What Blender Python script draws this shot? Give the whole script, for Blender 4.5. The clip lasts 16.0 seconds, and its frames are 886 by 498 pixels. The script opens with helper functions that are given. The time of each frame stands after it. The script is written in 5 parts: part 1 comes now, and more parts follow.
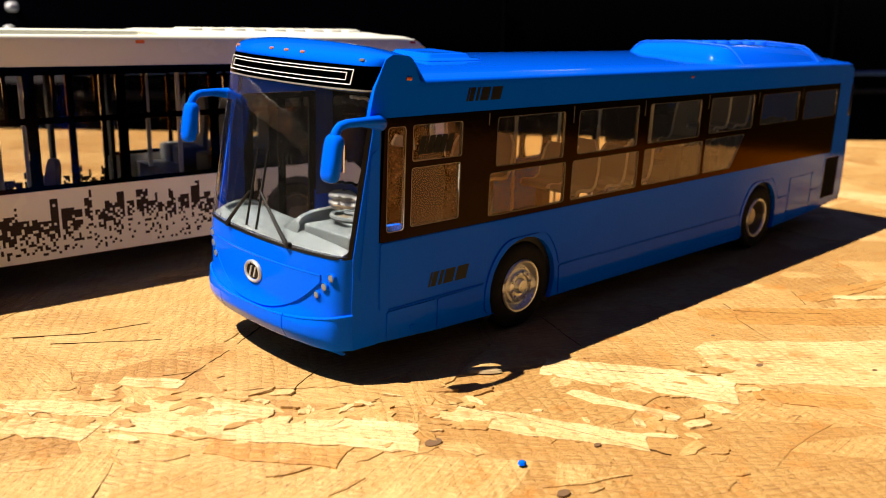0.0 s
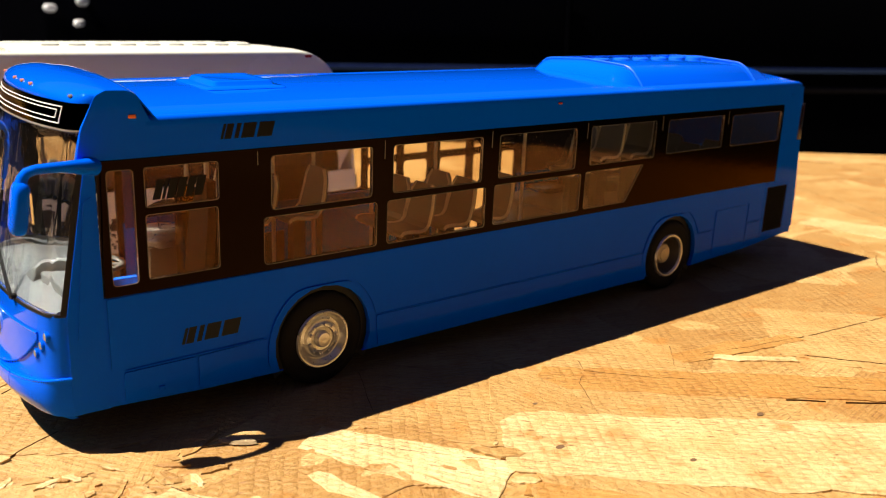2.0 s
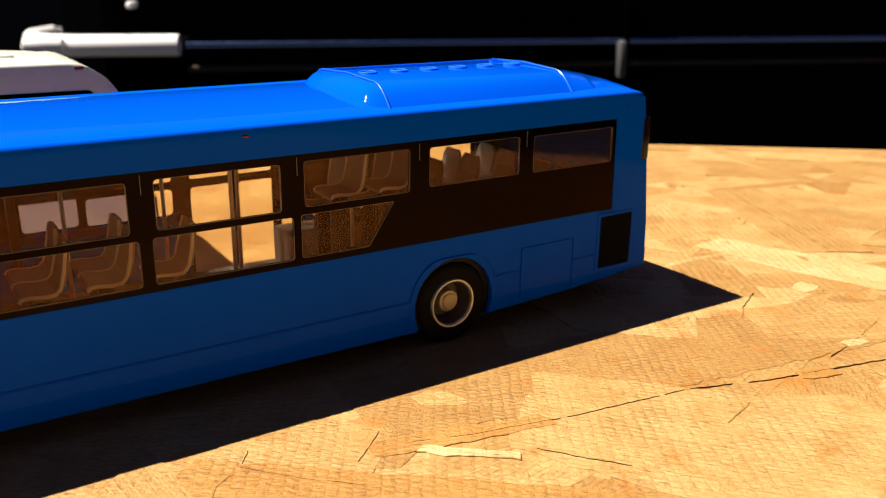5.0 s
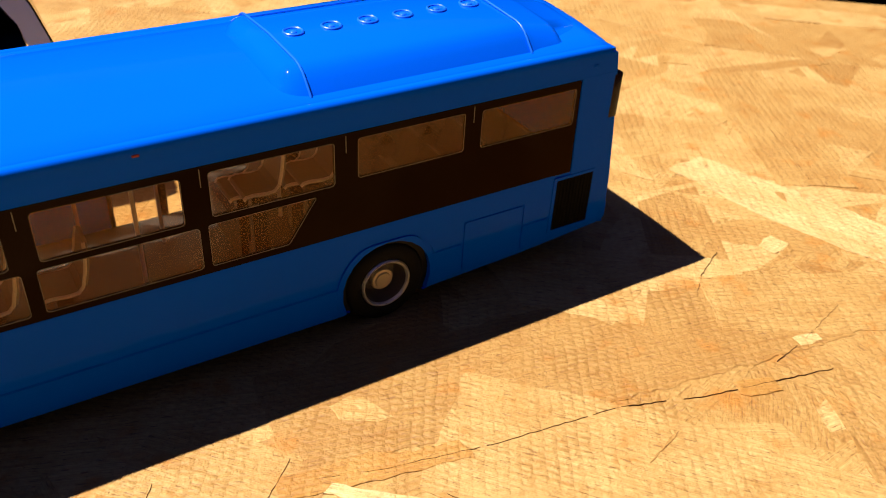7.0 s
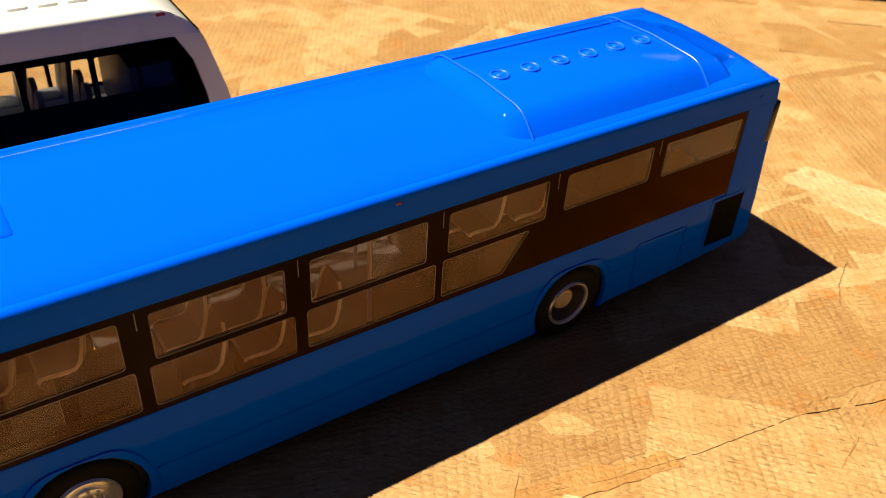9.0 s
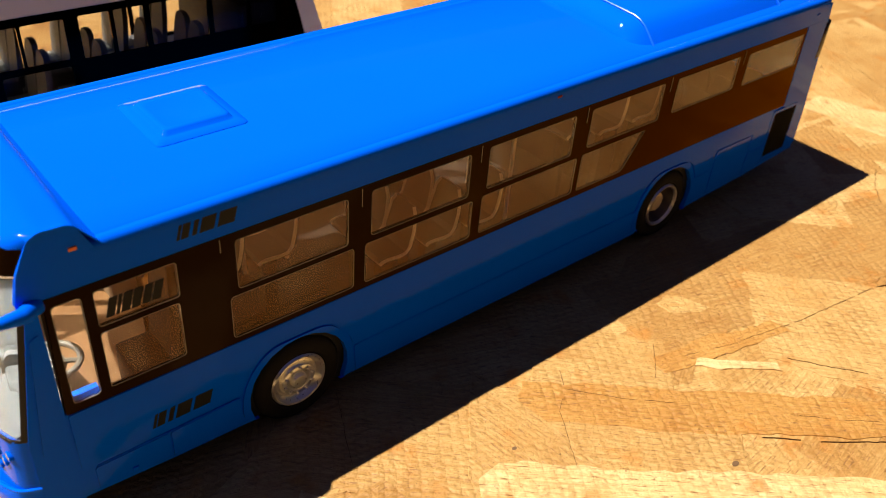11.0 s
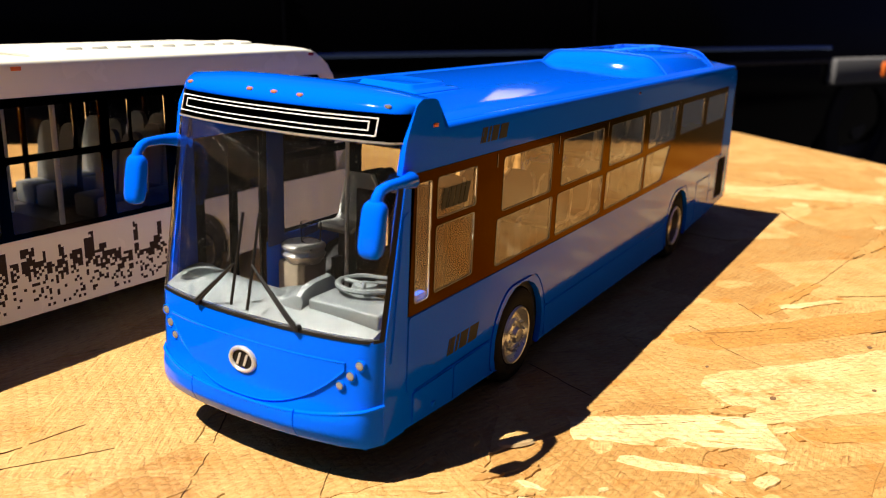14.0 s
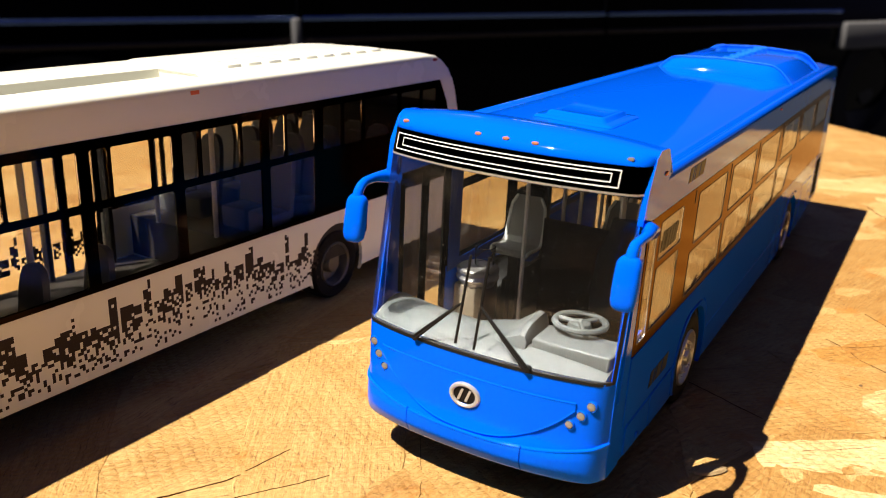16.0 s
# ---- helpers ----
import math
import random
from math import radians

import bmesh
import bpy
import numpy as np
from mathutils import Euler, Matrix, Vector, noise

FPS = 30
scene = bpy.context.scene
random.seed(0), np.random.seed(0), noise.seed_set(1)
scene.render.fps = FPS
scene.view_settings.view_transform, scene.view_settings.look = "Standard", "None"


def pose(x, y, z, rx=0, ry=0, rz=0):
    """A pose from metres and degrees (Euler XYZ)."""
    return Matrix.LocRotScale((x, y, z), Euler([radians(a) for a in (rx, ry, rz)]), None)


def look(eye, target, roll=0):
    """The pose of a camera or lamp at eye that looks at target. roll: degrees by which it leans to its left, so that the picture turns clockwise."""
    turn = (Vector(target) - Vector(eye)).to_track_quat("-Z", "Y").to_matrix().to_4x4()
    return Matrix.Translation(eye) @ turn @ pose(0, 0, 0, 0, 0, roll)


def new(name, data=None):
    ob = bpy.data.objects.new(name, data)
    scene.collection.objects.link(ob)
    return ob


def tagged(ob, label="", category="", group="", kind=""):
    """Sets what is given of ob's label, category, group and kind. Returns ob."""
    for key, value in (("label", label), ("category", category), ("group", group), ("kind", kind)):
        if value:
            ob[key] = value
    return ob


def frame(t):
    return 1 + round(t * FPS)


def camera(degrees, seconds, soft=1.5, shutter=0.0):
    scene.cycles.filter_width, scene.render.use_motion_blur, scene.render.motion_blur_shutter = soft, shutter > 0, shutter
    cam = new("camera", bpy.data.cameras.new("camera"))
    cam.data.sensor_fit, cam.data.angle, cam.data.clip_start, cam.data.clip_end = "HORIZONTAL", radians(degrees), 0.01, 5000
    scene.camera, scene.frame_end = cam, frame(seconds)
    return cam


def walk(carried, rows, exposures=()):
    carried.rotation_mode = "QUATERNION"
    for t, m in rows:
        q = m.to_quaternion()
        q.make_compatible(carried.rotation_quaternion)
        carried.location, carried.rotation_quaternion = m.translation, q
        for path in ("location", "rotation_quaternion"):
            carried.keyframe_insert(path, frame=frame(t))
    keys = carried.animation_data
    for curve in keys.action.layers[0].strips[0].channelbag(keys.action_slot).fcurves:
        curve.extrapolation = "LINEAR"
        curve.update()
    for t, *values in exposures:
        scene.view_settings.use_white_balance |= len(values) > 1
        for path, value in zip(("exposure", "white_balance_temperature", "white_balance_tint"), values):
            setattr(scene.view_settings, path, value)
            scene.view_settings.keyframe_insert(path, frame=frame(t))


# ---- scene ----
cam = camera(54.03, 16.0, soft=1.0)
PATH = [
    (0, (-0.11554, -0.17770, 0.08221), (0.02035, -0.03985, 0.03190), 1.25),
    (0.5, (-0.09609, -0.18212, 0.08599), (0.03725, -0.04193, 0.03533), 1.52),
    (1, (-0.07895, -0.18904, 0.08857), (0.05128, -0.04599, 0.03782), 1.20),
    (1.5, (-0.06039, -0.19705, 0.09135), (0.06545, -0.05047, 0.03956), 1.03),
    (2, (-0.04319, -0.20506, 0.09130), (0.07832, -0.05509, 0.03891), 1.39),
    (2.5, (-0.02558, -0.21717, 0.09686), (0.09181, -0.06383, 0.04484), 1.27),
    (3, (-0.00769, -0.22391, 0.09903), (0.10525, -0.06759, 0.04604), 0.96),
    (3.5, (0.01079, -0.22535, 0.09752), (0.12028, -0.06718, 0.04278), 0.60),
    (4, (0.02793, -0.22537, 0.09860), (0.13528, -0.06589, 0.04343), 0.03),
    (4.5, (0.04575, -0.22477, 0.09780), (0.15016, -0.06382, 0.04129), -0.22),
    (5, (0.06787, -0.22768, 0.10242), (0.17179, -0.06727, 0.04352), 0.01),
    (5.2, (0.07660, -0.22773, 0.10034), (0.18015, -0.06761, 0.04002), 0.03),
    (7.3, (0.10782, -0.19114, 0.16330), (0.19678, -0.05332, 0.04888), 2.74),
    (7.5, (0.10740, -0.18632, 0.16769), (0.19567, -0.04810, 0.05323), 2.84),
    (8, (0.10400, -0.18184, 0.17324), (0.19306, -0.04378, 0.05918), 2.88),
    (8.5, (0.07967, -0.17676, 0.17272), (0.17053, -0.04037, 0.05807), 2.65),
    (10.8, (-0.00905, -0.16497, 0.16232), (0.09857, -0.04162, 0.04742), 3.74),
    (11, (-0.01557, -0.16415, 0.15989), (0.09371, -0.04196, 0.04531), 3.77),
    (11.5, (-0.03544, -0.15595, 0.15642), (0.08267, -0.04035, 0.04379), 4.72),
    (12, (-0.06263, -0.13928, 0.14788), (0.07132, -0.03048, 0.04678), 5.02),
    (12.5, (-0.08390, -0.13127, 0.13553), (0.06063, -0.02895, 0.04256), 4.53),
    (13, (-0.09778, -0.11689, 0.12155), (0.05874, -0.02079, 0.04239), 3.45),
    (13.5, (-0.11004, -0.11356, 0.10044), (0.05317, -0.01701, 0.03689), 2.22),
    (14, (-0.12541, -0.11671, 0.09186), (0.04080, -0.01932, 0.03810), 1.14),
    (14.5, (-0.14637, -0.12039, 0.09237), (0.02151, -0.02555, 0.03924), 1.16),
    (15, (-0.15824, -0.11974, 0.09615), (0.01012, -0.02641, 0.04189), 1.55),
    (15.5, (-0.15370, -0.10402, 0.10185), (0.01504, -0.01282, 0.04519), 1.84),
    (16, (-0.14874, -0.07675, 0.10818), (0.01571, 0.01823, 0.04545), 1.61),
]
walk(cam, [(t, look(eye, target, roll)) for t, eye, target, roll in PATH],
     exposures=[(0.0, 1.05), (5.0, 1.03), (7.5, 0.92), (11.0, 0.9), (12.0, 0.96), (13.0, 1.07), (14.0, 1.18), (15.2, 1.15), (16.0, 1.1)])
cam.data.dof.use_dof, cam.data.dof.focus_distance, cam.data.dof.aperture_fstop = True, 0.208, 28.0

# ---- world, sun, exposure ----
SUN = Vector((-0.489, 0.293, 1.0)).normalized()
world = bpy.data.worlds.new("sky")
scene.world = world
world.use_nodes = True
wn = world.node_tree.nodes
sky = wn.new("ShaderNodeTexSky")
sky.sky_type, sky.sun_disc = "NISHITA", False
sky.sun_elevation = math.asin(SUN.z)
sky.sun_rotation = math.atan2(SUN.x, SUN.y)
sky.ozone_density = 9.0
wn["Background"].inputs["Strength"].default_value = 0.014
tint = wn.new("ShaderNodeMix")
tint.data_type, tint.blend_type = "RGBA", "MULTIPLY"
tint.inputs["Factor"].default_value = 1.0
tint.inputs[7].default_value = (0.9, 0.66, 1.1, 1)
world.node_tree.links.new(sky.outputs[0], tint.inputs[6])
world.node_tree.links.new(tint.outputs[2], wn["Background"].inputs["Color"])
sun_data = bpy.data.lights.new("sun", "SUN")
sun_data.energy, sun_data.angle, sun_data.color = 5.0, radians(0.53), (1.0, 0.9, 0.76)
sun = new("sun", sun_data)
sun.matrix_world = look(SUN * 5, (0, 0, 0))


# ---- materials ----
class Nodes:
    """A principled material with short calls to add nodes."""

    def __init__(self, name, **values):
        self.mat = bpy.data.materials.new(name)
        self.mat.use_nodes = True
        self.tree = self.mat.node_tree
        self.bsdf = self.tree.nodes["Principled BSDF"]
        for key, value in values.items():
            self.bsdf.inputs[key.replace("_", " ")].default_value = value

    def add(self, kind, **inputs):
        node = self.tree.nodes.new("ShaderNode" + kind)
        for key, value in inputs.items():
            self.set(node, key.replace("_", " "), value)
        return node

    def set(self, node, key, value):
        socket = node.inputs[int(key[1:])] if key[0] == "i" and key[1:].isdigit() else node.inputs[key]
        if isinstance(value, bpy.types.NodeSocket):
            self.tree.links.new(value, socket)
        else:
            socket.default_value = value

    def math(self, op, a, b=0.0):
        node = self.add("Math", i0=a, i1=b)
        node.operation = op
        return node.outputs[0]

    def ramp(self, fac, stops):
        node = self.add("ValToRGB", Fac=fac)
        els = node.color_ramp.elements
        while len(els) < len(stops):
            els.new(0.5)
        for el, (pos, col) in zip(els, stops):
            el.position, el.color = pos, (*col, 1)
        return node.outputs[0]

    def noise(self, vector, scale, detail=4.0, rough=0.55):
        node = self.add("TexNoise", Vector=vector, Scale=scale, Detail=detail, Roughness=rough)
        return node.outputs[0]

    def mix(self, fac, a, b, mode="MIX"):
        node = self.add("MixRGB", Fac=fac, Color1=a, Color2=b)
        node.blend_type = mode
        return node.outputs[0]

    def bump(self, height, strength, distance):
        node = self.add("Bump", Height=height, Strength=strength, Distance=distance)
        self.tree.links.new(node.outputs[0], self.bsdf.inputs["Normal"])


def rgb(r, g, b):
    return (r, g, b, 1)


def gloss_paint(name, col, rough=0.12, coat=0.6, dust=0.12, dustcol=(0.45, 0.36, 0.25), spec=0.5, tint=(1, 1, 1), sheen=0.0, metal=0.0):
    """Sprayed toy paint: faint orange peel, a little dust and fine smears in the gloss."""
    n = Nodes(name, Roughness=rough, Metallic=metal)
    pos = n.add("NewGeometry").outputs["Position"]
    big, fine = n.noise(pos, 60, 3), n.noise(pos, 1500, 4, 0.7)
    spots = n.ramp(fine, [(0.62, (0, 0, 0)), (0.75, (1, 1, 1))])
    amount = n.math("MULTIPLY", n.math("MULTIPLY", spots, big), dust)
    tone = n.mix(n.math("MULTIPLY", big, 0.22), rgb(*col), rgb(*[c * 0.72 for c in col]))
    n.set(n.bsdf, "Base Color", n.mix(amount, tone, rgb(*dustcol)))
    n.set(n.bsdf, "Roughness", n.math("ADD", n.math("MULTIPLY", big, 0.04), rough))
    n.set(n.bsdf, "Coat Weight", coat)
    n.set(n.bsdf, "Coat Roughness", 0.02)
    n.bump(n.noise(pos, 420, 2), 0.05, 0.0003)
    n.set(n.bsdf, "Specular IOR Level", spec)
    if sheen:
        facing = n.add("LayerWeight", Blend=0.5).outputs["Facing"]
        n.set(n.bsdf, "Specular IOR Level", n.ramp(facing, [(0.56, (spec,) * 3), (0.76, (sheen,) * 3)]))
    n.set(n.bsdf, "Specular Tint", rgb(*tint))
    return n.mat


def plastic(name, col, rough=0.4, spread=0.25, scale=300, bump=0.15, metal=0.0, spec=0.5):
    n = Nodes(name, Metallic=metal, Specular_IOR_Level=spec)
    pos = n.add("NewGeometry").outputs["Position"]
    big, fine = n.noise(pos, scale * 0.25, 3), n.noise(pos, scale * 6, 4, 0.7)
    n.set(n.bsdf, "Base Color", n.mix(n.math("MULTIPLY", big, spread * 2), rgb(*col), rgb(*[c * 0.6 for c in col])))
    n.set(n.bsdf, "Roughness", n.math("ADD", n.math("MULTIPLY", fine, 0.2), rough - 0.1))
    n.bump(fine, bump, 0.0002)
    return n.mat


def clear_plastic(name, tint, rough=0.03, haze=0.0, ior=1.4, gloss=(1, 1, 1)):
    """Moulded clear glazing with faint waves and specks of dust."""
    n = Nodes(name, Roughness=rough, IOR=ior)
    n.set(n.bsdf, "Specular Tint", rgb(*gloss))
    n.set(n.bsdf, "Transmission Weight", 1.0)
    pos = n.add("NewGeometry").outputs["Position"]
    n.set(n.bsdf, "Base Color", rgb(*tint))
    n.bump(n.noise(pos, 140, 2), 0.05, 0.0006)
    if haze:
        spots = n.ramp(n.noise(pos, 1900, 3, 0.6), [(0.7, (0, 0, 0)), (0.74, (1, 1, 1))])
        film = n.math("MULTIPLY", n.noise(pos, 45, 3), haze)
        fac = n.math("ADD", n.math("MULTIPLY", spots, 0.35), film)
        dust = n.add("BsdfDiffuse", Color=rgb(0.5, 0.46, 0.4))
        both = n.add("MixShader", Fac=fac)
        n.tree.links.new(n.bsdf.outputs[0], both.inputs[1])
        n.tree.links.new(dust.outputs[0], both.inputs[2])
        n.tree.links.new(both.outputs[0], n.tree.nodes["Material Output"].inputs["Surface"])
    return n.mat


def wood_strand(name, kind=""):
    """Pressed softwood strand: grain along its length, own tone, the weave of the press screen and resin stains."""
    n = Nodes(name, Roughness=0.62)
    uv = n.add("UVMap").outputs[0]
    pos = n.add("NewGeometry").outputs
    own = n.add("ObjectInfo").outputs["Random"]
    rnd = n.math("FRACT", n.math("ADD", own, pos["Random Per Island"]))
    rnd2 = n.math("FRACT", n.math("MULTIPLY", rnd, 7.31))
    long = n.add("Mapping", Vector=uv, Scale=(9, 240, 1))
    n.set(long, "Location", n.add("CombineXYZ", X=n.math("MULTIPLY", rnd, 9.0), Y=n.math("MULTIPLY", rnd2, 5.0)).outputs[0])
    grain = n.noise(long.outputs[0], 4.0, 5, 0.6)
    fibre = n.add("Mapping", Vector=uv, Scale=(60, 1800, 1)).outputs[0]
    fine = n.noise(fibre, 2.0, 4, 0.7)
    blot = n.noise(pos["Position"], 55, 6, 0.7)
    resin = n.noise(pos["Position"], 75, 4, 0.6)
    dots = n.noise(pos["Position"], 850, 3, 0.6)
    # rows of low bumps pressed in by the caul screen
    wob = n.add("TexNoise", Vector=pos["Position"], Scale=110.0, Detail=3.0)
    shift = n.add("VectorMath", i0=wob.outputs["Color"], i1=(0.0024, 0.0024, 0))
    shift.operation = "MULTIPLY"
    moved = n.add("VectorMath", i0=pos["Position"], i1=shift.outputs[0])
    moved.operation = "ADD"
    turned = n.add("Mapping", Vector=moved.outputs[0], Rotation=(0, 0, radians(-58)))
    axes = n.add("SeparateXYZ", Vector=turned.outputs[0]).outputs
    across = n.math("DIVIDE", axes["Y"], 0.0029)
    ribs = n.math("ABSOLUTE", n.math("SINE", n.math("MULTIPLY", across, math.pi)))
    shake = n.math("MULTIPLY", n.noise(pos["Position"], 260, 3), 9.0)
    beads = n.math("SINE", n.math("ADD", n.math("MULTIPLY", axes["X"], 2 * math.pi / 0.0022), n.math("ADD", n.math("MULTIPLY", n.math("FLOOR", across), 2.3), shake)))
    weave = n.math("MULTIPLY", n.math("ADD", n.math("MULTIPLY", ribs, 0.55), 0.45), n.math("ADD", n.math("MULTIPLY", beads, 0.32), 0.68))
    worn = n.ramp(n.noise(pos["Position"], 40, 4, 0.65), [(0.36, (0.25, 0.25, 0.25)), (0.66, (1, 1, 1))])
    press = n.math("MULTIPLY", n.math("SUBTRACT", 1.0, weave), worn)
    flecks = n.noise(n.add("Mapping", Vector=uv, Scale=(220, 1500, 1)).outputs[0], 1.0, 3, 0.6)
    tone = n.ramp(rnd, [(0.0, (0.42, 0.245, 0.075)), (0.25, (0.48, 0.3, 0.1)), (0.6, (0.53, 0.352, 0.13)), (0.85, (0.57, 0.39, 0.155)), (1.0, (0.62, 0.45, 0.2))])
    if kind == "pale":
        tone = n.ramp(rnd, [(0.0, (0.66, 0.49, 0.23)), (1.0, (0.76, 0.6, 0.33))])
    if kind == "amber":
        tone = n.ramp(rnd, [(0.0, (0.46, 0.25, 0.06)), (1.0, (0.52, 0.3, 0.085))])
    dark = n.mix(1.0, tone, rgb(0.74, 0.6, 0.42), "MULTIPLY")
    col = n.mix(n.ramp(grain, [(0.3, (0.35, 0.35, 0.35)), (0.6, (1, 1, 1))]), dark, tone)
    col = n.mix(n.ramp(fine, [(0.38, (0.6, 0.6, 0.6)), (0.56, (0, 0, 0))]), col, n.mix(1.0, tone, rgb(0.7, 0.58, 0.43), "MULTIPLY"))
    col = n.mix(n.ramp(blot, [(0.42, (0, 0, 0)), (0.66, (0.8, 0.8, 0.8))]), col, n.mix(1.0, col, rgb(0.84, 0.72, 0.55), "MULTIPLY"))
    col = n.mix(n.ramp(resin, [(0.57, (0, 0, 0)), (0.7, (0.75, 0.75, 0.75))]), col, rgb(0.42, 0.17, 0.025))
    col = n.mix(n.math("MULTIPLY", press, 0.5), col, n.mix(1.0, col, rgb(0.6, 0.44, 0.28), "MULTIPLY"))
    col = n.mix(n.ramp(flecks, [(0.58, (0, 0, 0)), (0.68, (0.85, 0.85, 0.85))]), col, rgb(0.2, 0.09, 0.025))
    col = n.mix(n.ramp(dots, [(0.66, (0, 0, 0)), (0.74, (0.75, 0.75, 0.75))]), col, rgb(0.13, 0.065, 0.025))
    n.set(n.bsdf, "Base Color", col)
    n.set(n.bsdf, "Roughness", n.math("ADD", n.math("MULTIPLY", fine, 0.3), 0.42))
    relief = n.math("SUBTRACT", n.math("MULTIPLY", grain, 0.6), n.math("MULTIPLY", press, 0.9))
    relief = n.math("ADD", relief, n.math("MULTIPLY", n.add("TexNoise", Vector=pos["Position"], Scale=650.0, Detail=5.0, Roughness=0.65).outputs[0], 1.0))
    n.bump(relief, 1.0, 0.0005)
    return n.mat


BLUE = gloss_paint("blue_gloss_paint", (0.0003, 0.104, 0.86), 0.03, 0.0, 0.02, spec=0.03, sheen=0.5)
NAVY = plastic("inner_blue_plastic", (0.0006, 0.03, 0.22), 0.35, bump=0.05, spec=0.2)
WHITE = gloss_paint("white_gloss_paint", (0.79, 0.79, 0.69), 0.25, 0.0, 0.04)
# metallic brown tint puts the board's warm reflection into the black print
BAND = gloss_paint("black_window_print", (0.008, 0.0045, 0.003), 0.1, 0.0, 0.02, spec=0.055, tint=(0.88, 0.63, 0.42), metal=1.0)
BLACK = plastic("black_plastic", (0.006, 0.006, 0.006), 0.5, bump=0.02, spec=0.2)
RUBBER = plastic("tyre_rubber", (0.006, 0.0055, 0.005), 0.8, bump=0.4, spec=0.2)
SILVER = plastic("satin_silver", (0.78, 0.77, 0.74), 0.3, 0.15, 200, 0.03, 0.8)
POLE = plastic("painted_silver_pole", (0.62, 0.61, 0.59), 0.45, 0.1, 200, 0.0, 0.15)
CHROME = plastic("chrome", (0.85, 0.85, 0.85), 0.15, 0.05, 300, 0.02, 1.0)
GREY = plastic("light_grey_plastic", (0.13, 0.145, 0.145), 0.4, bump=0.05, spec=0.3)
CARGREY = plastic("car_grey_plastic", (0.09, 0.09, 0.095), 0.5, spec=0.25)
FAREBOX = plastic("fare_box_tan", (0.3, 0.25, 0.18), 0.4, bump=0.05)
# darker copy of the seat grey, with the rear cabin's shade painted in
SEATDARK = plastic("shaded_seat_plastic", (0.04, 0.043, 0.045), 0.5, spec=0.25)
CRACK = plastic("dark_crack", (0.1, 0.05, 0.018), 0.9, spec=0.1)
# near-white stands for sunlight catching the seat edges
SEATRIM = plastic("lit_seat_rim", (0.72, 0.75, 0.72), 0.3, bump=0.02)
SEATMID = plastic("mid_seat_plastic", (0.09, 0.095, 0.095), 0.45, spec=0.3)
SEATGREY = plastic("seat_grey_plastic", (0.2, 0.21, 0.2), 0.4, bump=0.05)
# cabin shade is put into this near-black grey of floors and ceilings
SHADEGREY = plastic("shaded_cabin_grey", (0.022, 0.019, 0.017), 0.6, bump=0.0, spec=0.25)
# orange gloss tint colours what the clear panes reflect of the board
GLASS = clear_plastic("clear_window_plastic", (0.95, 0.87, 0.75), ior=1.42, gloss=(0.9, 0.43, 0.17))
SMOKED = clear_plastic("smoked_window_plastic", (0.88, 0.86, 0.83), ior=1.25, gloss=(0.4, 0.4, 0.4))
RIMDARK = plastic("dark_rim_dish", (0.13, 0.12, 0.11), 0.4, 0.3, 500, 0.2, 0.4)
HUB = plastic("bronze_hub", (0.7, 0.58, 0.4), 0.4, 0.3, 500, 0.2, 0.4)
# lighter blue paints in the sun glint along raised roof-unit ridges
GLINTBLUE = plastic("glint_edge_blue", (0.006, 0.14, 0.9), 0.3, 0.15, 300, 0.05)
# paler grey draws the highlight lines on pane rims and window posts
EDGE = plastic("pane_edge", (0.14, 0.13, 0.12), 0.2, 0.3, 300, 0.1)
SCREEN = clear_plastic("windscreen_plastic", (0.67, 0.7, 0.74), 0.02, 0.008, ior=1.3)
# the sun's gleam on chrome is put into a near-white, hardly metallic colour
BRIGHT = plastic("chrome_painted_sunlit", (0.95, 0.95, 0.97), 0.3, 0.03, 40, 0.02, 0.05)
AMBERLENS = plastic("amber_marker", (0.5, 0.2, 0.12), 0.3)
RED = plastic("red_lens", (0.35, 0.02, 0.015), 0.2)
DARKRED = plastic("smoked_tail_lens", (0.015, 0.004, 0.003), 0.15, spec=0.2)
LENS = plastic("lamp_silver", (0.3, 0.29, 0.28), 0.25, 0.15, 600, 0.1, 0.5)
LINE = plastic("white_print", (0.8, 0.8, 0.78), 0.45)
PRINT = gloss_paint("black_print", (0.008, 0.008, 0.009), 0.3, 0.0, 0.0, spec=0.1)
SCRATCH = plastic("pale_scratch", (0.14, 0.135, 0.13), 0.5)
GRILLE = plastic("matt_black_grille", (0.004, 0.004, 0.005), 0.6, 0.2, 300, 0.1, spec=0.05)
RING = plastic("badge_silver", (0.5, 0.51, 0.52), 0.3, 0.1, 300, 0.05, 0.5)
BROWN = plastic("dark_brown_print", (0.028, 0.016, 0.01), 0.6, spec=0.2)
# warm sunlight on the grey entry floor is put into this brown
ENTRY = plastic("sunlit_floor_brown", (0.2, 0.115, 0.055), 0.5)
ORANGE = plastic("orange_marker", (0.75, 0.16, 0.02), 0.35)
WOOD = wood_strand("pressed_wood_strand")
PALEWOOD = wood_strand("pale_sapwood_strand", "pale")
AMBERWOOD = wood_strand("amber_resin_strand", "amber")
KNOT = plastic("dark_knot", (0.16, 0.085, 0.035), 0.7, 0.4, 400, 0.4)
PALECHIP = plastic("pale_wood_chip", (0.4, 0.28, 0.14), 0.7, 0.3, 500, 0.5)
LEGWOOD = plastic("planed_pine_leg", (0.36, 0.23, 0.11), 0.6, 0.3, 40, 0.3)
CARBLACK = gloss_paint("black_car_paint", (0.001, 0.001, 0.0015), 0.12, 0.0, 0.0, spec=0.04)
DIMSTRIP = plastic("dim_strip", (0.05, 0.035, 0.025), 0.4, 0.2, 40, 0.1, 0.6)
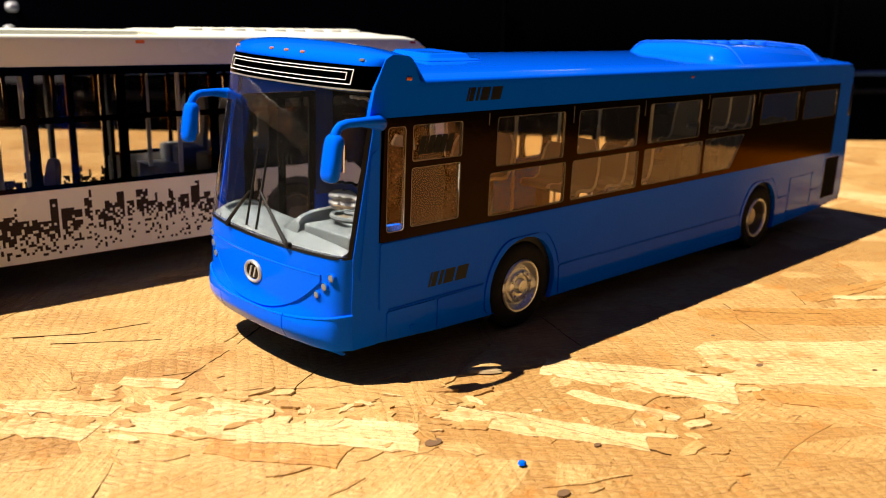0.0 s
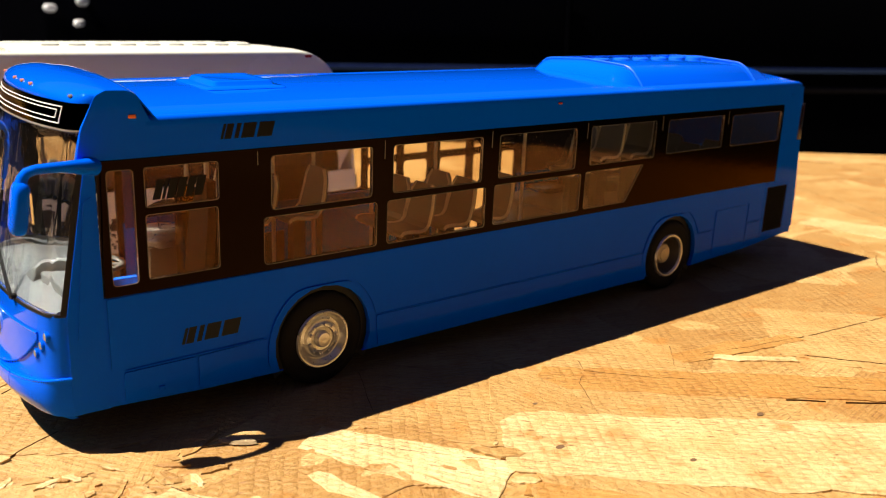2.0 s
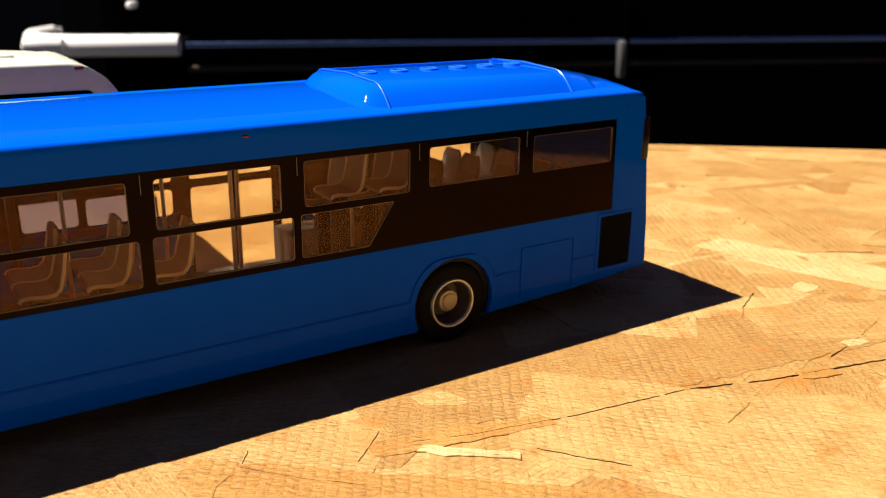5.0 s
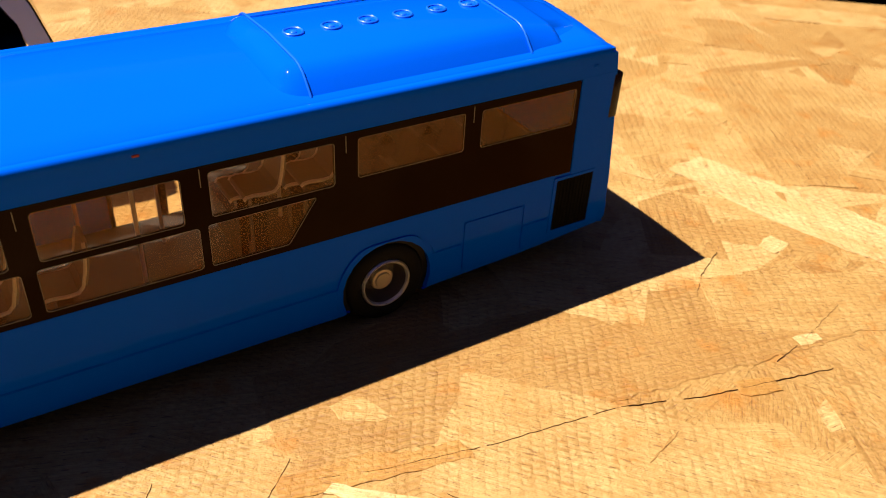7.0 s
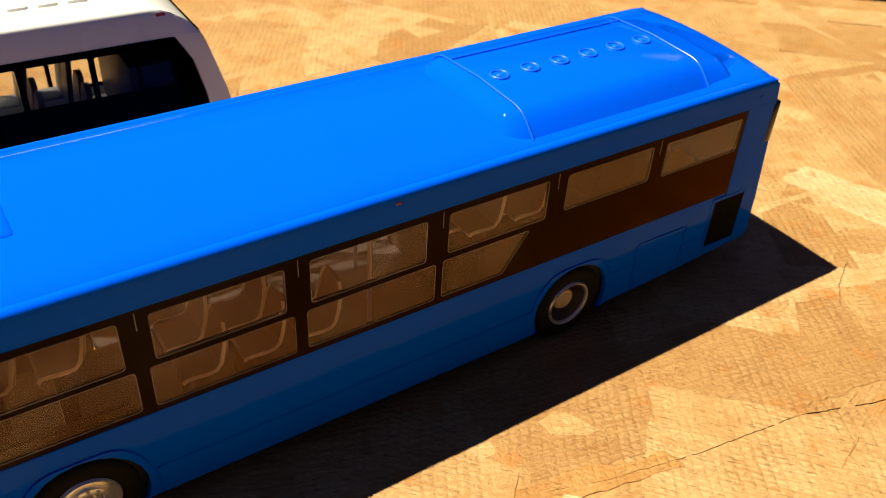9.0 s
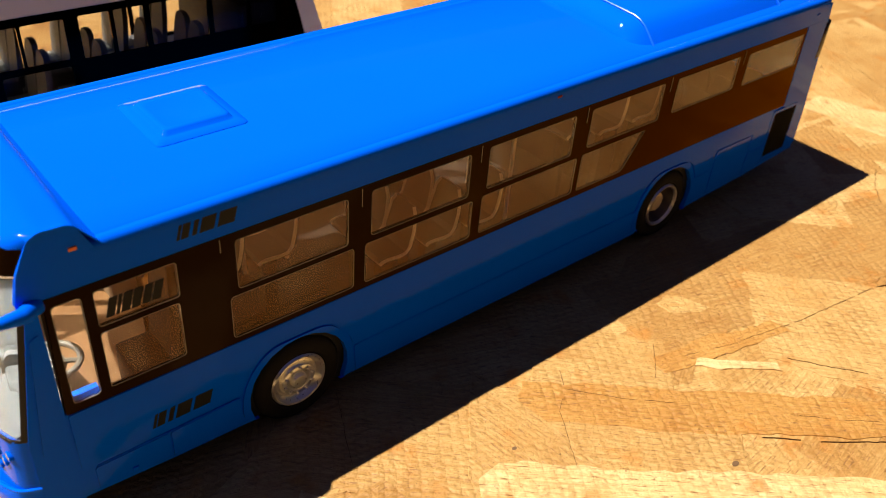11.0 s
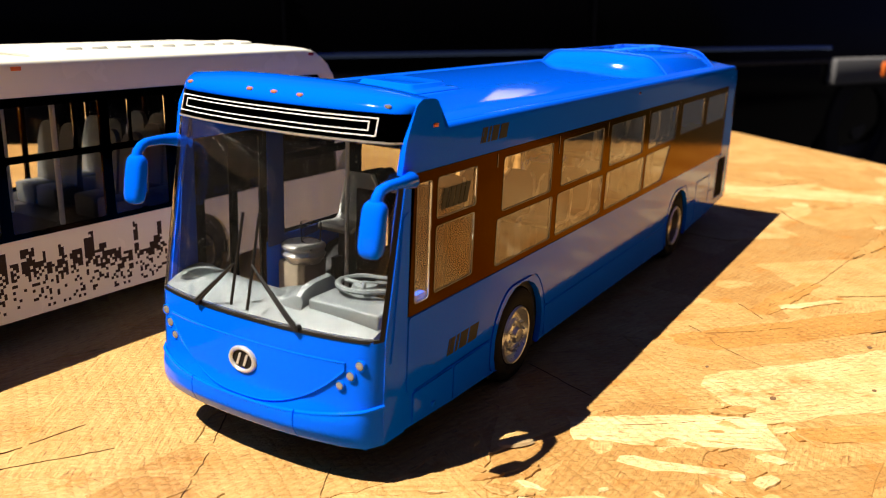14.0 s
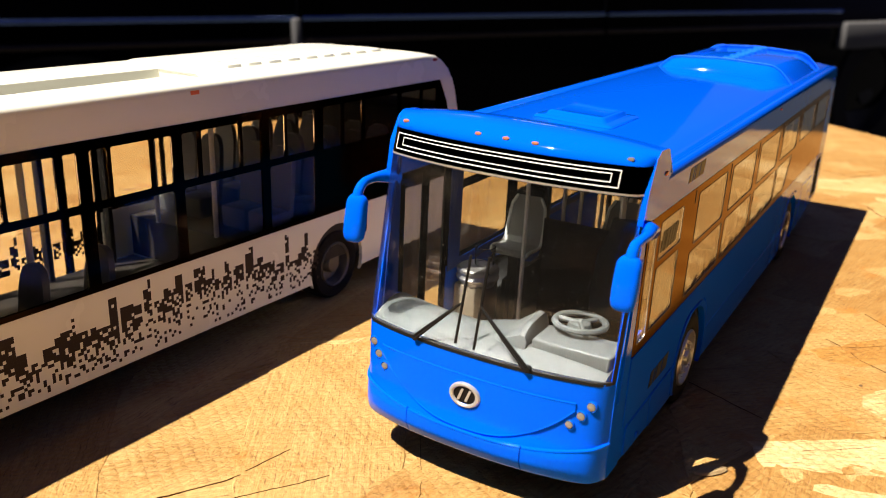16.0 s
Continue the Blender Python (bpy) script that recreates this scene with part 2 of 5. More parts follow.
# blue light caught by the chrome strip is put into its base colour
MOULDING = plastic("chrome_painted_sky_blue", (0.2, 0.3, 0.55), 0.22, 0.1, 10, 0.0, 1.0)
TARMAC = plastic("dark_asphalt", (0.018, 0.018, 0.02), 0.9, 0.3, 20, 0.8)


# ---- mesh helpers, all in millimetres ----
MM = 0.001


def link(name, bm, mat, smooth=35):
    bmesh.ops.scale(bm, vec=(MM, MM, MM), verts=bm.verts)
    bmesh.ops.recalc_face_normals(bm, faces=bm.faces)
    me = bpy.data.meshes.new(name)
    bm.to_mesh(me)
    bm.free()
    me.materials.append(mat)
    if smooth:
        me.shade_smooth()
        me.set_sharp_from_angle(angle=radians(smooth))
    return new(name, me)


def part(name, bm, mat, parent, label="", smooth=35):
    ob = link(name, bm, mat, smooth)
    ob.parent = parent
    if label:
        tagged(ob, label)
    return ob


def thing(name, label, category, m=None, group="", kind=""):
    ob = new(name)
    ob.empty_display_size = 0.01
    if m is not None:
        ob.matrix_world = m
    return tagged(ob, label, category, group, kind)


def mm_pose(x, y, z, rx=0, ry=0, rz=0):
    return pose(x * MM, y * MM, z * MM, rx, ry, rz)


def box(bm, x0, x1, y0, y1, z0, z1, bevel=0.0, seg=2):
    vs = [bm.verts.new((x, y, z)) for x in (x0, x1) for y in (y0, y1) for z in (z0, z1)]
    fs = [bm.faces.new([vs[i] for i in q]) for q in ((0, 1, 3, 2), (4, 6, 7, 5), (0, 4, 5, 1), (2, 3, 7, 6), (0, 2, 6, 4), (1, 5, 7, 3))]
    bmesh.ops.recalc_face_normals(bm, faces=fs)
    if bevel:
        bmesh.ops.bevel(bm, geom=list({e for f in fs for e in f.edges}), offset=bevel, segments=seg, affect="EDGES", profile=0.5)
    return bm


def boxed(*a, **k):
    return box(bmesh.new(), *a, **k)


def rr(x0, z0, x1, z1, r, n=3):
    """A rounded rectangle as a loop."""
    out = []
    for cx, cz, a in ((x1 - r, z1 - r, 0), (x0 + r, z1 - r, 90), (x0 + r, z0 + r, 180), (x1 - r, z0 + r, 270)):
        for i in range(n + 1):
            w = radians(a + 90 * i / n)
            out.append((cx + r * math.cos(w), cz + r * math.sin(w)))
    return out


def rounded(loop, r, n=3):
    """Any loop with its corners rounded."""
    out = []
    for i, p in enumerate(loop):
        a, b, c = Vector(loop[i - 1]), Vector(p), Vector(loop[(i + 1) % len(loop)])
        p0 = b + (a - b).normalized() * min(r, 0.45 * (a - b).length)
        p1 = b + (c - b).normalized() * min(r, 0.45 * (c - b).length)
        for k in range(n + 1):
            s = k / n
            out.append(tuple((1 - s) ** 2 * p0 + 2 * s * (1 - s) * b + s * s * p1))
    return out


def plate(bm, loops, fn, th):
    """A flat plate with holes: loops of (u, v), the first the outline; fn(u, v, d) gives the place, d from 0 to th."""
    from mathutils.geometry import tessellate_polygon
    flat = [p for loop in loops for p in loop]
    front = [bm.verts.new(fn(u, v, 0.0)) for u, v in flat]
    back = [bm.verts.new(fn(u, v, th)) for u, v in flat]
    for a, b, c in tessellate_polygon([[Vector((u, v, 0)) for u, v in loop] for loop in loops]):
        for side in (front, back):
            try:
                bm.faces.new((side[a], side[b], side[c]))
            except ValueError:
                pass
    k = 0
    for loop in loops:
        n = len(loop)
        for i in range(n):
            a, b = k + i, k + (i + 1) % n
            bm.faces.new((front[a], front[b], back[b], back[a]))
        k += n
    return bm


def patch(bm, fn, us, lo, hi, nv, th, push):
    """A closed curved slab: u over us, v from lo(u) to hi(u); push(u, v, th) gives the inner place."""
    rows = []
    for u in us:
        col = []
        for j in range(nv + 1):
            v = lo(u) + (hi(u) - lo(u)) * j / nv
            col.append((bm.verts.new(fn(u, v)), bm.verts.new(push(u, v, th))))
        rows.append(col)
    for i in range(len(us) - 1):
        for j in range(nv):
            for s in (0, 1):
                bm.faces.new((rows[i][j][s], rows[i + 1][j][s], rows[i + 1][j + 1][s], rows[i][j + 1][s]))
    for i in range(len(us) - 1):
        for j in (0, nv):
            bm.faces.new((rows[i][j][0], rows[i + 1][j][0], rows[i + 1][j][1], rows[i][j][1]))
    for i in (0, len(us) - 1):
        for j in range(nv):
            bm.faces.new((rows[i][j][0], rows[i][j + 1][0], rows[i][j + 1][1], rows[i][j][1]))
    return bm


def loft(bm, sections, cap=True, closed=True):
    """Skin through sections of equal length."""
    rings = [[bm.verts.new(p) for p in s] for s in sections]
    n = len(rings[0])
    for a, b in zip(rings, rings[1:]):
        for i in range(n if closed else n - 1):
            bm.faces.new((a[i], a[(i + 1) % n], b[(i + 1) % n], b[i]))
    if cap:
        bm.faces.new(rings[0])
        bm.faces.new(rings[-1][::-1])
    return bm


def lathe(bm, profile, c, n=32, axis="y", close=False, open_end=False):
    """Turn a profile of (radius, along) round an axis through c."""
    rings = []
    for r, h in profile:
        ring = []
        for i in range(n):
            a = 2 * math.pi * i / n
            u, v = r * math.cos(a), r * math.sin(a)
            p = {"y": (u, h, v), "x": (h, u, v), "z": (u, v, h)}[axis]
            ring.append(bm.verts.new((c[0] + p[0], c[1] + p[1], c[2] + p[2])))
        rings.append(ring)
    pairs = list(zip(rings, rings[1:])) + ([(rings[-1], rings[0])] if close else [])
    for a, b in pairs:
        for i in range(n):
            bm.faces.new((a[i], a[(i + 1) % n], b[(i + 1) % n], b[i]))
    if not close:
        if not open_end:
            bm.faces.new(rings[0])
        bm.faces.new(rings[-1][::-1])
    return bm


def tube(bm, pts, r, n=8, flat=1.0):
    """A round bar along points; r one radius or one a point."""
    pts = [Vector(p) for p in pts]
    rs = r if isinstance(r, (list, tuple)) else [r] * len(pts)
    rings, up = [], None
    for i, p in enumerate(pts):
        d = (pts[min(i + 1, len(pts) - 1)] - pts[max(i - 1, 0)]).normalized()
        side = d.cross(up) if up is not None and d.cross(up).length > 0.05 else d.cross(Vector((0.13, 0.31, 0.94)))
        side.normalize()
        up = side.cross(d)
        rings.append([bm.verts.new(p + rs[i] * (math.cos(a) * side + flat * math.sin(a) * up)) for a in (2 * math.pi * k / n for k in range(n))])
    for a, b in zip(rings, rings[1:]):
        for i in range(n):
            bm.faces.new((a[i], a[(i + 1) % n], b[(i + 1) % n], b[i]))
    bm.faces.new(rings[0])
    bm.faces.new(rings[-1][::-1])
    return bm



# ---- the board on which the models stand ----
CORNER = Vector((622.0, 66.0))
D1, D2 = Vector((-0.757, 0.654)), Vector((-0.654, -0.757))
board = thing("osb_board", "pale tan pressed wood-strand board with rough overlapping chips", "table top", kind="structure")
core = bmesh.new()
quad = [CORNER, CORNER + D1 * 1300, CORNER + D1 * 1300 + D2 * 1250, CORNER + D2 * 1250]
plate(core, [[tuple(p) for p in quad]], lambda u, v, d: (u, v, -0.75 - d), 15.0)




def ragged(loop, rng, step, jag):
    """Split long edges and shake the new corners, as torn wood does."""
    out = []
    for a, b in zip(loop, loop[1:] + loop[:1]):
        a, b = Vector(a), Vector(b)
        n = max(1, round((b - a).length / step))
        side = Vector((a.y - b.y, b.x - a.x)).normalized() if (b - a).length > 0 else Vector((0, 0))
        walk_off = 0.0
        for k in range(n):
            walk_off = 0.6 * walk_off + rng.gauss(0, jag)
            out.append(tuple(a + (b - a) * (k / n) + side * (walk_off if k else 0.0)))
    return out


def strand_outline(rng, length, width):
    """A torn strand: long sides along the grain, splintered slanting ends."""
    a, b = length / 2, width / 2
    s0, s1 = rng.uniform(-0.7, 0.7) * width, rng.uniform(-0.7, 0.7) * width
    top = [(-a + s0, b * rng.uniform(0.8, 1.05)), (0, b * rng.uniform(0.92, 1.08)), (a + s1, b * rng.uniform(0.7, 1.0))]
    end = [(a + rng.uniform(-6, 6), rng.uniform(-0.3, 0.3) * b)]
    low = [(a - s1, -b * rng.uniform(0.7, 1.0)), (0, -b * rng.uniform(0.92, 1.08)), (-a - s0, -b * rng.uniform(0.8, 1.05))]
    head = [(-a + rng.uniform(-6, 6), rng.uniform(-0.3, 0.3) * b)]
    return ragged([*top, *end, *low, *head][::-1], rng, 9.0, 0.55)


def strand_mesh(loop, thick):
    """Vertices, faces and the strand's own coordinates in metres: a low bevelled slab, top at 0."""
    n = len(loop)
    c = Vector((sum(p[0] for p in loop) / n, sum(p[1] for p in loop) / n))
    inner = [c + (Vector(p) - c) * (1 - 0.25 / max(3.0, (Vector(p) - c).length)) for p in loop]
    verts = [(p[0], p[1], 0.0) for p in inner] + [(p[0], p[1], -0.1) for p in loop] + [(p[0], p[1], -thick) for p in loop]
    faces = [tuple(range(n))[::-1]]
    for k in (0, n):
        faces += [(k + i, k + (i + 1) % n, k + n + (i + 1) % n, k + n + i) for i in range(n)]
    return verts, faces


def mesh_of(name, verts, faces, flat, mat):
    me = bpy.data.meshes.new(name)
    me.from_pydata([tuple(c * MM for c in v) for v in verts], [], faces)
    layer = me.uv_layers.new(name="UVMap")
    where = np.array(flat, dtype=np.float32) * MM
    loops = np.zeros(len(me.loops), dtype=np.int32)
    me.loops.foreach_get("vertex_index", loops)
    layer.data.foreach_set("uv", where[loops].ravel())
    me.materials.append(mat)
    bm = bmesh.new()
    bm.from_mesh(me)
    bmesh.ops.recalc_face_normals(bm, faces=bm.faces)
    bm.to_mesh(me)
    bm.free()
    return me


core_ob = part("board_core", core, WOOD, board, smooth=0)
core_ob.data.uv_layers.new(name="UVMap")
for a, b in ((70, 70), (1230, 70), (70, 1180), (1230, 1180)):
    c = CORNER + D1 * a + D2 * b
    leg = bmesh.new()
    loft(leg, [[(c.x + s * (p * D1.x + q * D2.x), c.y + s * (p * D1.y + q * D2.y), z) for p, q in ((-1, -1), (1, -1), (1, 1), (-1, 1))] for s, z in ((24, -750), (27, -740), (32, -16.0))])
    part("leg", leg, LEGWOOD, board, "square pine leg")

rng = random.Random(11)
SHAPES = []
for k in range(26):
    length, width = rng.uniform(60, 170), rng.choice((16, 24, 30, 36, 42, 50, 58))
    verts, faces = strand_mesh(strand_outline(rng, length, width), 0.8)
    SHAPES.append((mesh_of("wood_strand", verts, faces, [v[:2] for v in verts], WOOD), verts, faces))

near, far, tries = [], [], 0
while len(near) + len(far) < 2300:
    a, b = rng.uniform(0, 1300), rng.uniform(0, 1250)
    p = CORNER + D1 * a + D2 * b
    turn = rng.gauss(-20, 38) if rng.random() < 0.75 else rng.uniform(0, 180)
    item = (p.x, p.y, -0.5 + 0.45 * rng.random(), rng.gauss(0, 0.3), rng.gauss(0, 0.15), turn, rng.randrange(26))
    if min(a, b, 1300 - a, 1250 - b) < 100:
        m = Matrix.Rotation(radians(turn), 2)
        ends = [p + m @ Vector(v[:2]) - CORNER for v in SHAPES[item[6]][1]]
        if min(min(e.dot(D1), e.dot(D2), 1300 - e.dot(D1), 1250 - e.dot(D2)) for e in ends) < 0.5:
            tries += 1
            if tries < 4000:
                continue
            break
    (near if -70 < p.x < 330 and -150 < p.y < 75 and len(near) < 270 else far).append(item)

# single strands that can be told apart beside the models: place, length, width, turn
MARKED = [
    (237, -67, 165, 42, -12), (228, -122, 120, 56, -50), (139, -60, 38, 24, -48), (98, -70, 112, 46, -45),
    (331.9, -58.7, 10, 5.6, 59), (5.7, 43.9, 81, 40.1, 33), (12.5, -10.0, 71, 43.7, 166), (41.2, -68.8, 56, 28.2, 2), (-62.2, 29.9, 67, 40.2, 88),
    (400.6, -9.0, 69, 17.8, 59), (318, -84, 70, 30, -28), (404, 10, 110, 36, 62),
]
# cream sapwood pieces among them
PALE = [
    (56, -72, 46, 17, -62), (356, -44, 94, 27, -76), (330.1, -55.8, 9, 7.8, 11), (300.1, -94.4, 8, 4.4, 169), (-30.5, -19.2, 29, 10.1, 129),
    (-11.1, -48.0, 24, 10.5, 132), (-59.5, -5.0, 22, 8.5, 127), (-32.1, 2.3, 15, 6.1, 130), (18, -74, 44, 9, -62), (40, -78, 26, 4, -76),
    (-27, -36, 66, 9, -50), (-56, 6, 34, 7, -48), (168, -84, 24, 3.5, -42), (128, -122, 130, 34, -42),
]
# resin-dark ones
AMBER = [(150, -93, 112, 16, -42), (-30, -45, 27, 8, -52), (76, -106, 26, 7, -50), (272, -101, 12, 6, -20), (172, -76, 46, 8, -14)]


def lay_marked(x, y, length, width, turn, z, k, mat):
    rnd = random.Random(k)
    a, b = length / 2, width / 2
    loop = [(-a, -b * rnd.uniform(0.5, 1)), (-a * rnd.uniform(0.9, 1.05), b * rnd.uniform(0.6, 1)), (a * 0.1, b), (a * rnd.uniform(0.9, 1.05), b * rnd.uniform(0.5, 1)), (a, -b * rnd.uniform(0.6, 1)), (-a * 0.2, -b)][::-1]
    verts, faces = strand_mesh(ragged(loop, rnd, 2.6, 0.4), 0.9)
    ob = new("wood_strand", mesh_of("wood_strand", verts, faces, [v[:2] for v in verts], mat))
    ob.parent = board
    ob.matrix_world = mm_pose(x, y, z, 0, 0, turn)


# open cracks between strands
CRACKS = [
    [(9.6, 19.5), (-3, 11.6), (-9.3, 7.7), (-22.9, 0.5), (-30, -2.8)], [(1.1, -16.8), (-7, -21), (-16.4, -27.1)], [(-48, 54.3), (-30.3, 43.9), (-7.2, 39.7)],
    [(145, -74), (152, -68), (157, -63)], [(159, -73), (174, -78), (201, -84), (235, -89)], [(235, -89), (257, -97), (299, -107)], [(182, -91), (189, -101), (198, -112)],
    [(122, -62), (132, -74), (143, -84)], [(126, -56), (122, -62), (115, -67), (104, -84)], [(150, -104), (162, -115), (181, -129)], [(163, -104), (173, -114), (186, -125)],
]
CRACKS += [
    [(52, -61), (57, -68), (68, -81), (79, -91), (93, -108)], [(73, -28), (62, -51)], [(12, -54), (20, -74), (28, -100)], [(310, -50), (296, -57), (283, -67)],
    [(425, 56), (400, 8), (376, -35)], [(284.5, -96.6), (296.5, -94.7), (324.3, -87.4)], [(-62, 10), (-54, -1), (-45, -11)], [(-40, 42), (-24, 31), (-10, 22)],
]


def lay_crack(line, k):
    rnd = random.Random(k)
    pts = []
    for a, b in zip(line, line[1:]):
        a, b = Vector(a), Vector(b)
        n = max(2, round((b - a).length / 1.6))
        side = Vector((a.y - b.y, b.x - a.x)).normalized()
        pts += [(a + (b - a) * (i / n) + side * rnd.gauss(0, 0.1), side) for i in range(n)]
    start = 0
    while start < len(pts) - 3:
        run = pts[start:start + rnd.randint(4, 11)]
        start += len(run) - 1 + rnd.choice((0, 0, 1, 3))
        if len(run) < 3:
            break
        full = rnd.uniform(0.015, 0.06)
        wide = [full * abs(math.sin(math.pi * i / (len(run) - 1))) ** 0.5 * rnd.uniform(0.4, 1.0) + 0.012 for i in range(len(run))]
        loop = [tuple(p + q * w) for (p, q), w in zip(run, wide)] + [tuple(p - q * w) for (p, q), w in list(zip(run, wide))[::-1]]
        ob = link("crack", plate(bmesh.new(), [loop], lambda u, v, d: (u, v, 0.34 - d), 0.6), CRACK, 0)
        ob.parent = board


def lay_bits():
    """Thin raised slivers, torn flakes, dark knots and one loose chip."""
    bits = random.Random(23)
    for k in range(95):
        x, y = (bits.uniform(-110, 440), bits.uniform(-170, 80)) if k % 3 else (bits.gauss(-25, 35), bits.gauss(-45, 30))
        if -12 < x < 284 and -34 < y < 34:
            continue
        long = bits.uniform(3, 22)
        wide = bits.uniform(0.6, 2.2) if k % 2 else long * bits.uniform(0.25, 0.6)
        loop = [(-long / 2, 0), (-long / 4, wide * bits.uniform(0.3, 0.6)), (long / 5, wide * bits.uniform(0.3, 0.6)), (long / 2, wide * bits.uniform(-0.2, 0.2)), (long / 6, -wide * bits.uniform(0.3, 0.6)), (-long / 3, -wide * bits.uniform(0.2, 0.6))][::-1]
        verts, faces = strand_mesh(ragged(loop, bits, 2.5, 0.25), 0.5)
        ob = new("splinter", mesh_of("splinter", verts, faces, [v[:2] for v in verts], WOOD))
        ob.parent = board
        ob.matrix_world = mm_pose(x, y, 0.08 + 0.2 * bits.random(), bits.gauss(0, 1.2), bits.gauss(0, 0.5), bits.gauss(-25, 40))
    # the torn patch in front: small broken flakes, thick and thin, at odd angles
    for k in range(190):
        s = bits.uniform(-0.1, 1.1)
        x, y = -60 + 64 * s + bits.gauss(0, 9), 10 - 68 * s + bits.gauss(0, 8)
        if k % 4 == 0:
            x, y = 55 + bits.gauss(0, 16), -88 + bits.gauss(0, 10)
        if x > -9 and y > -36:
            continue
        long = bits.uniform(1.5, 9.0)
        wide = long * bits.uniform(0.18, 0.6)
        loop = [(-long / 2, -0.2 * wide), (-long * 0.3, wide * 0.5), (long * 0.2, wide * bits.uniform(0.3, 0.7)), (long / 2, wide * bits.uniform(-0.2, 0.4)), (long * 0.3, -wide * 0.5), (-long * 0.2, -wide * bits.uniform(0.3, 0.6))][::-1]
        verts, faces = strand_mesh(ragged(loop, bits, 0.9, 0.16), 0.7)
        ob = new("splinter", mesh_of("splinter", verts, faces, [v[:2] for v in verts], bits.choice((WOOD, WOOD, PALEWOOD))))
        ob.parent = board
        ob.matrix_world = mm_pose(x, y, 0.12 + 0.3 * bits.random(), bits.gauss(0, 4), bits.gauss(0, 3), bits.gauss(-50, 35))
    for x, y, r in ((-4, -63, 1.4), (86, -88, 0.8), (20, -86, 0.6), (137, -105, 0.7), (97, -69, 0.5), (0, -93, 1.0), (105, -109, 0.6)):
        loop = ragged([(x + r * math.cos(a) * 1.5, y + r * math.sin(a)) for a in (2 * math.pi * i / 10 for i in range(10))], bits, 1.0, 0.15)
        ob = link("knot", plate(bmesh.new(), [loop], lambda u, v, d: (u, v, 0.36 - d), 0.9), KNOT, 0)
        ob.parent = board
    for k, line in enumerate(CRACKS):
        lay_crack(line, k)
    crumb = link("paint_crumb", lathe(bmesh.new(), [(0.2, 0.3), (0.9, 0.4), (0.7, 0.9), (0.2, 1.1)], (2.4, -81, 0), 7, "z"), BLUE, 0)
    tagged(crumb, "tiny blue plastic crumb lying on the board", "crumb")
    chip = bmesh.new()
    along, across = Vector((0.72, -0.69)), Vector((0.69, 0.72))
    rings = []
    for u, w, h in ((-4.2, 0.3, 0.0), (-3.0, 0.9, 0.2), (-0.6, 1.4, 0.5), (1.6, 1.2, 0.5), (3.2, 0.8, 0.2), (4.2, 0.25, 0.0)):
        c = Vector((30.7, -44.7)) + along * u
        a, b = c - across * w, c + across * (w * 0.9)
        rings.append([(*a, 0.25), (*b, 0.25), (*(b - across * 0.2), 0.75 + h), (*(a + across * 0.4), 0.6 + h * 0.6)])
    loft(chip, rings)
    loose = link("wood_chip", chip, PALECHIP, 30)
    tagged(loose, "pale loose curl of wood lying on the board", "wood chip")


def lay_strands():
    for x, y, z, rx, ry, rz, k in near:
        ob = new("wood_strand", SHAPES[k][0])
        ob.parent = board
        ob.matrix_world = mm_pose(x, y, z, rx, ry, rz)
    verts, faces, flat = [], [], []
    for x, y, z, rx, ry, rz, k in far:
        m = Matrix.Translation((x, y, z)) @ pose(0, 0, 0, rx, ry, rz)
        base = len(verts)
        verts += [tuple(m @ Vector(v)) for v in SHAPES[k][1]]
        flat += [v[:2] for v in SHAPES[k][1]]
        faces += [tuple(base + i for i in f) for f in SHAPES[k][2]]
    rest = new("strands", mesh_of("strands", verts, faces, flat, WOOD))
    rest.parent = board
    tagged(rest, kind="stuff")
    for k, place in enumerate(MARKED):
        lay_marked(*place, 0.1 + 0.01 * k, k, WOOD)
    for k, place in enumerate(PALE):
        lay_marked(*place, 0.25 + 0.005 * k, 40 + k, PALEWOOD)
    for k, place in enumerate(AMBER):
        lay_marked(*place, 0.23 + 0.004 * k, 70 + k, AMBERWOOD)


ground = link("ground", boxed(-9000, 9000, -9000, 9000, -760, -750), TARMAC, 0)
tagged(ground, "dark asphalt yard under the board", "ground", kind="structure")


# ---- the blue model bus: front at x = 0, side panels at y = 28.7 on either hand ----
HALF = 28.7
LEAN = radians(1.4)  # its springs sag a little to the driver's side
blue_bus = thing("model_bus", "glossy blue toy city bus with black window band on the board", "model bus", group="model buses")
blue_bus.rotation_euler.x = LEAN
blue_bus.location = (0, -HALF * MM * (1 - math.cos(LEAN)), HALF * MM * math.sin(LEAN))
blue_bus.scale = (1.0, 1.017, 1.015)


def lerp(table, z):
    return float(np.interp(z, [p[0] for p in table], [p[1] for p in table]))


NOSE = [(5, 0.5), (7, -3.0), (9, -5.2), (11.5, -6.6), (14, -6.6), (15.4, -5.9), (17, -5.2), (21, -5.0), (30, -4.4), (67, 2.4), (71.6, 3.8)]

CHEEK = [(5, 0.6), (7, -2.4), (8.4, -4.0), (10, -4.5), (17, -4.6), (30, -4.4), (67, 2.4), (71.6, 3.8)]


def nose(y, z, out=0.0):
    """The curved front: x by width and height."""
    s = min(abs(y) / HALF, 1.0)
    flat = s ** 5
    x = lerp(NOSE, z) * (1 - flat) + lerp(CHEEK, z) * flat + 4.0 * s ** 2.4 + (2.4 * ((abs(y) - 26.0) / 2.7) ** 2 if abs(y) > 26.0 else 0.0)
    return (x - out, y, z)


def span(a, b, n):
    return [a + (b - a) * i / n for i in range(n + 1)]


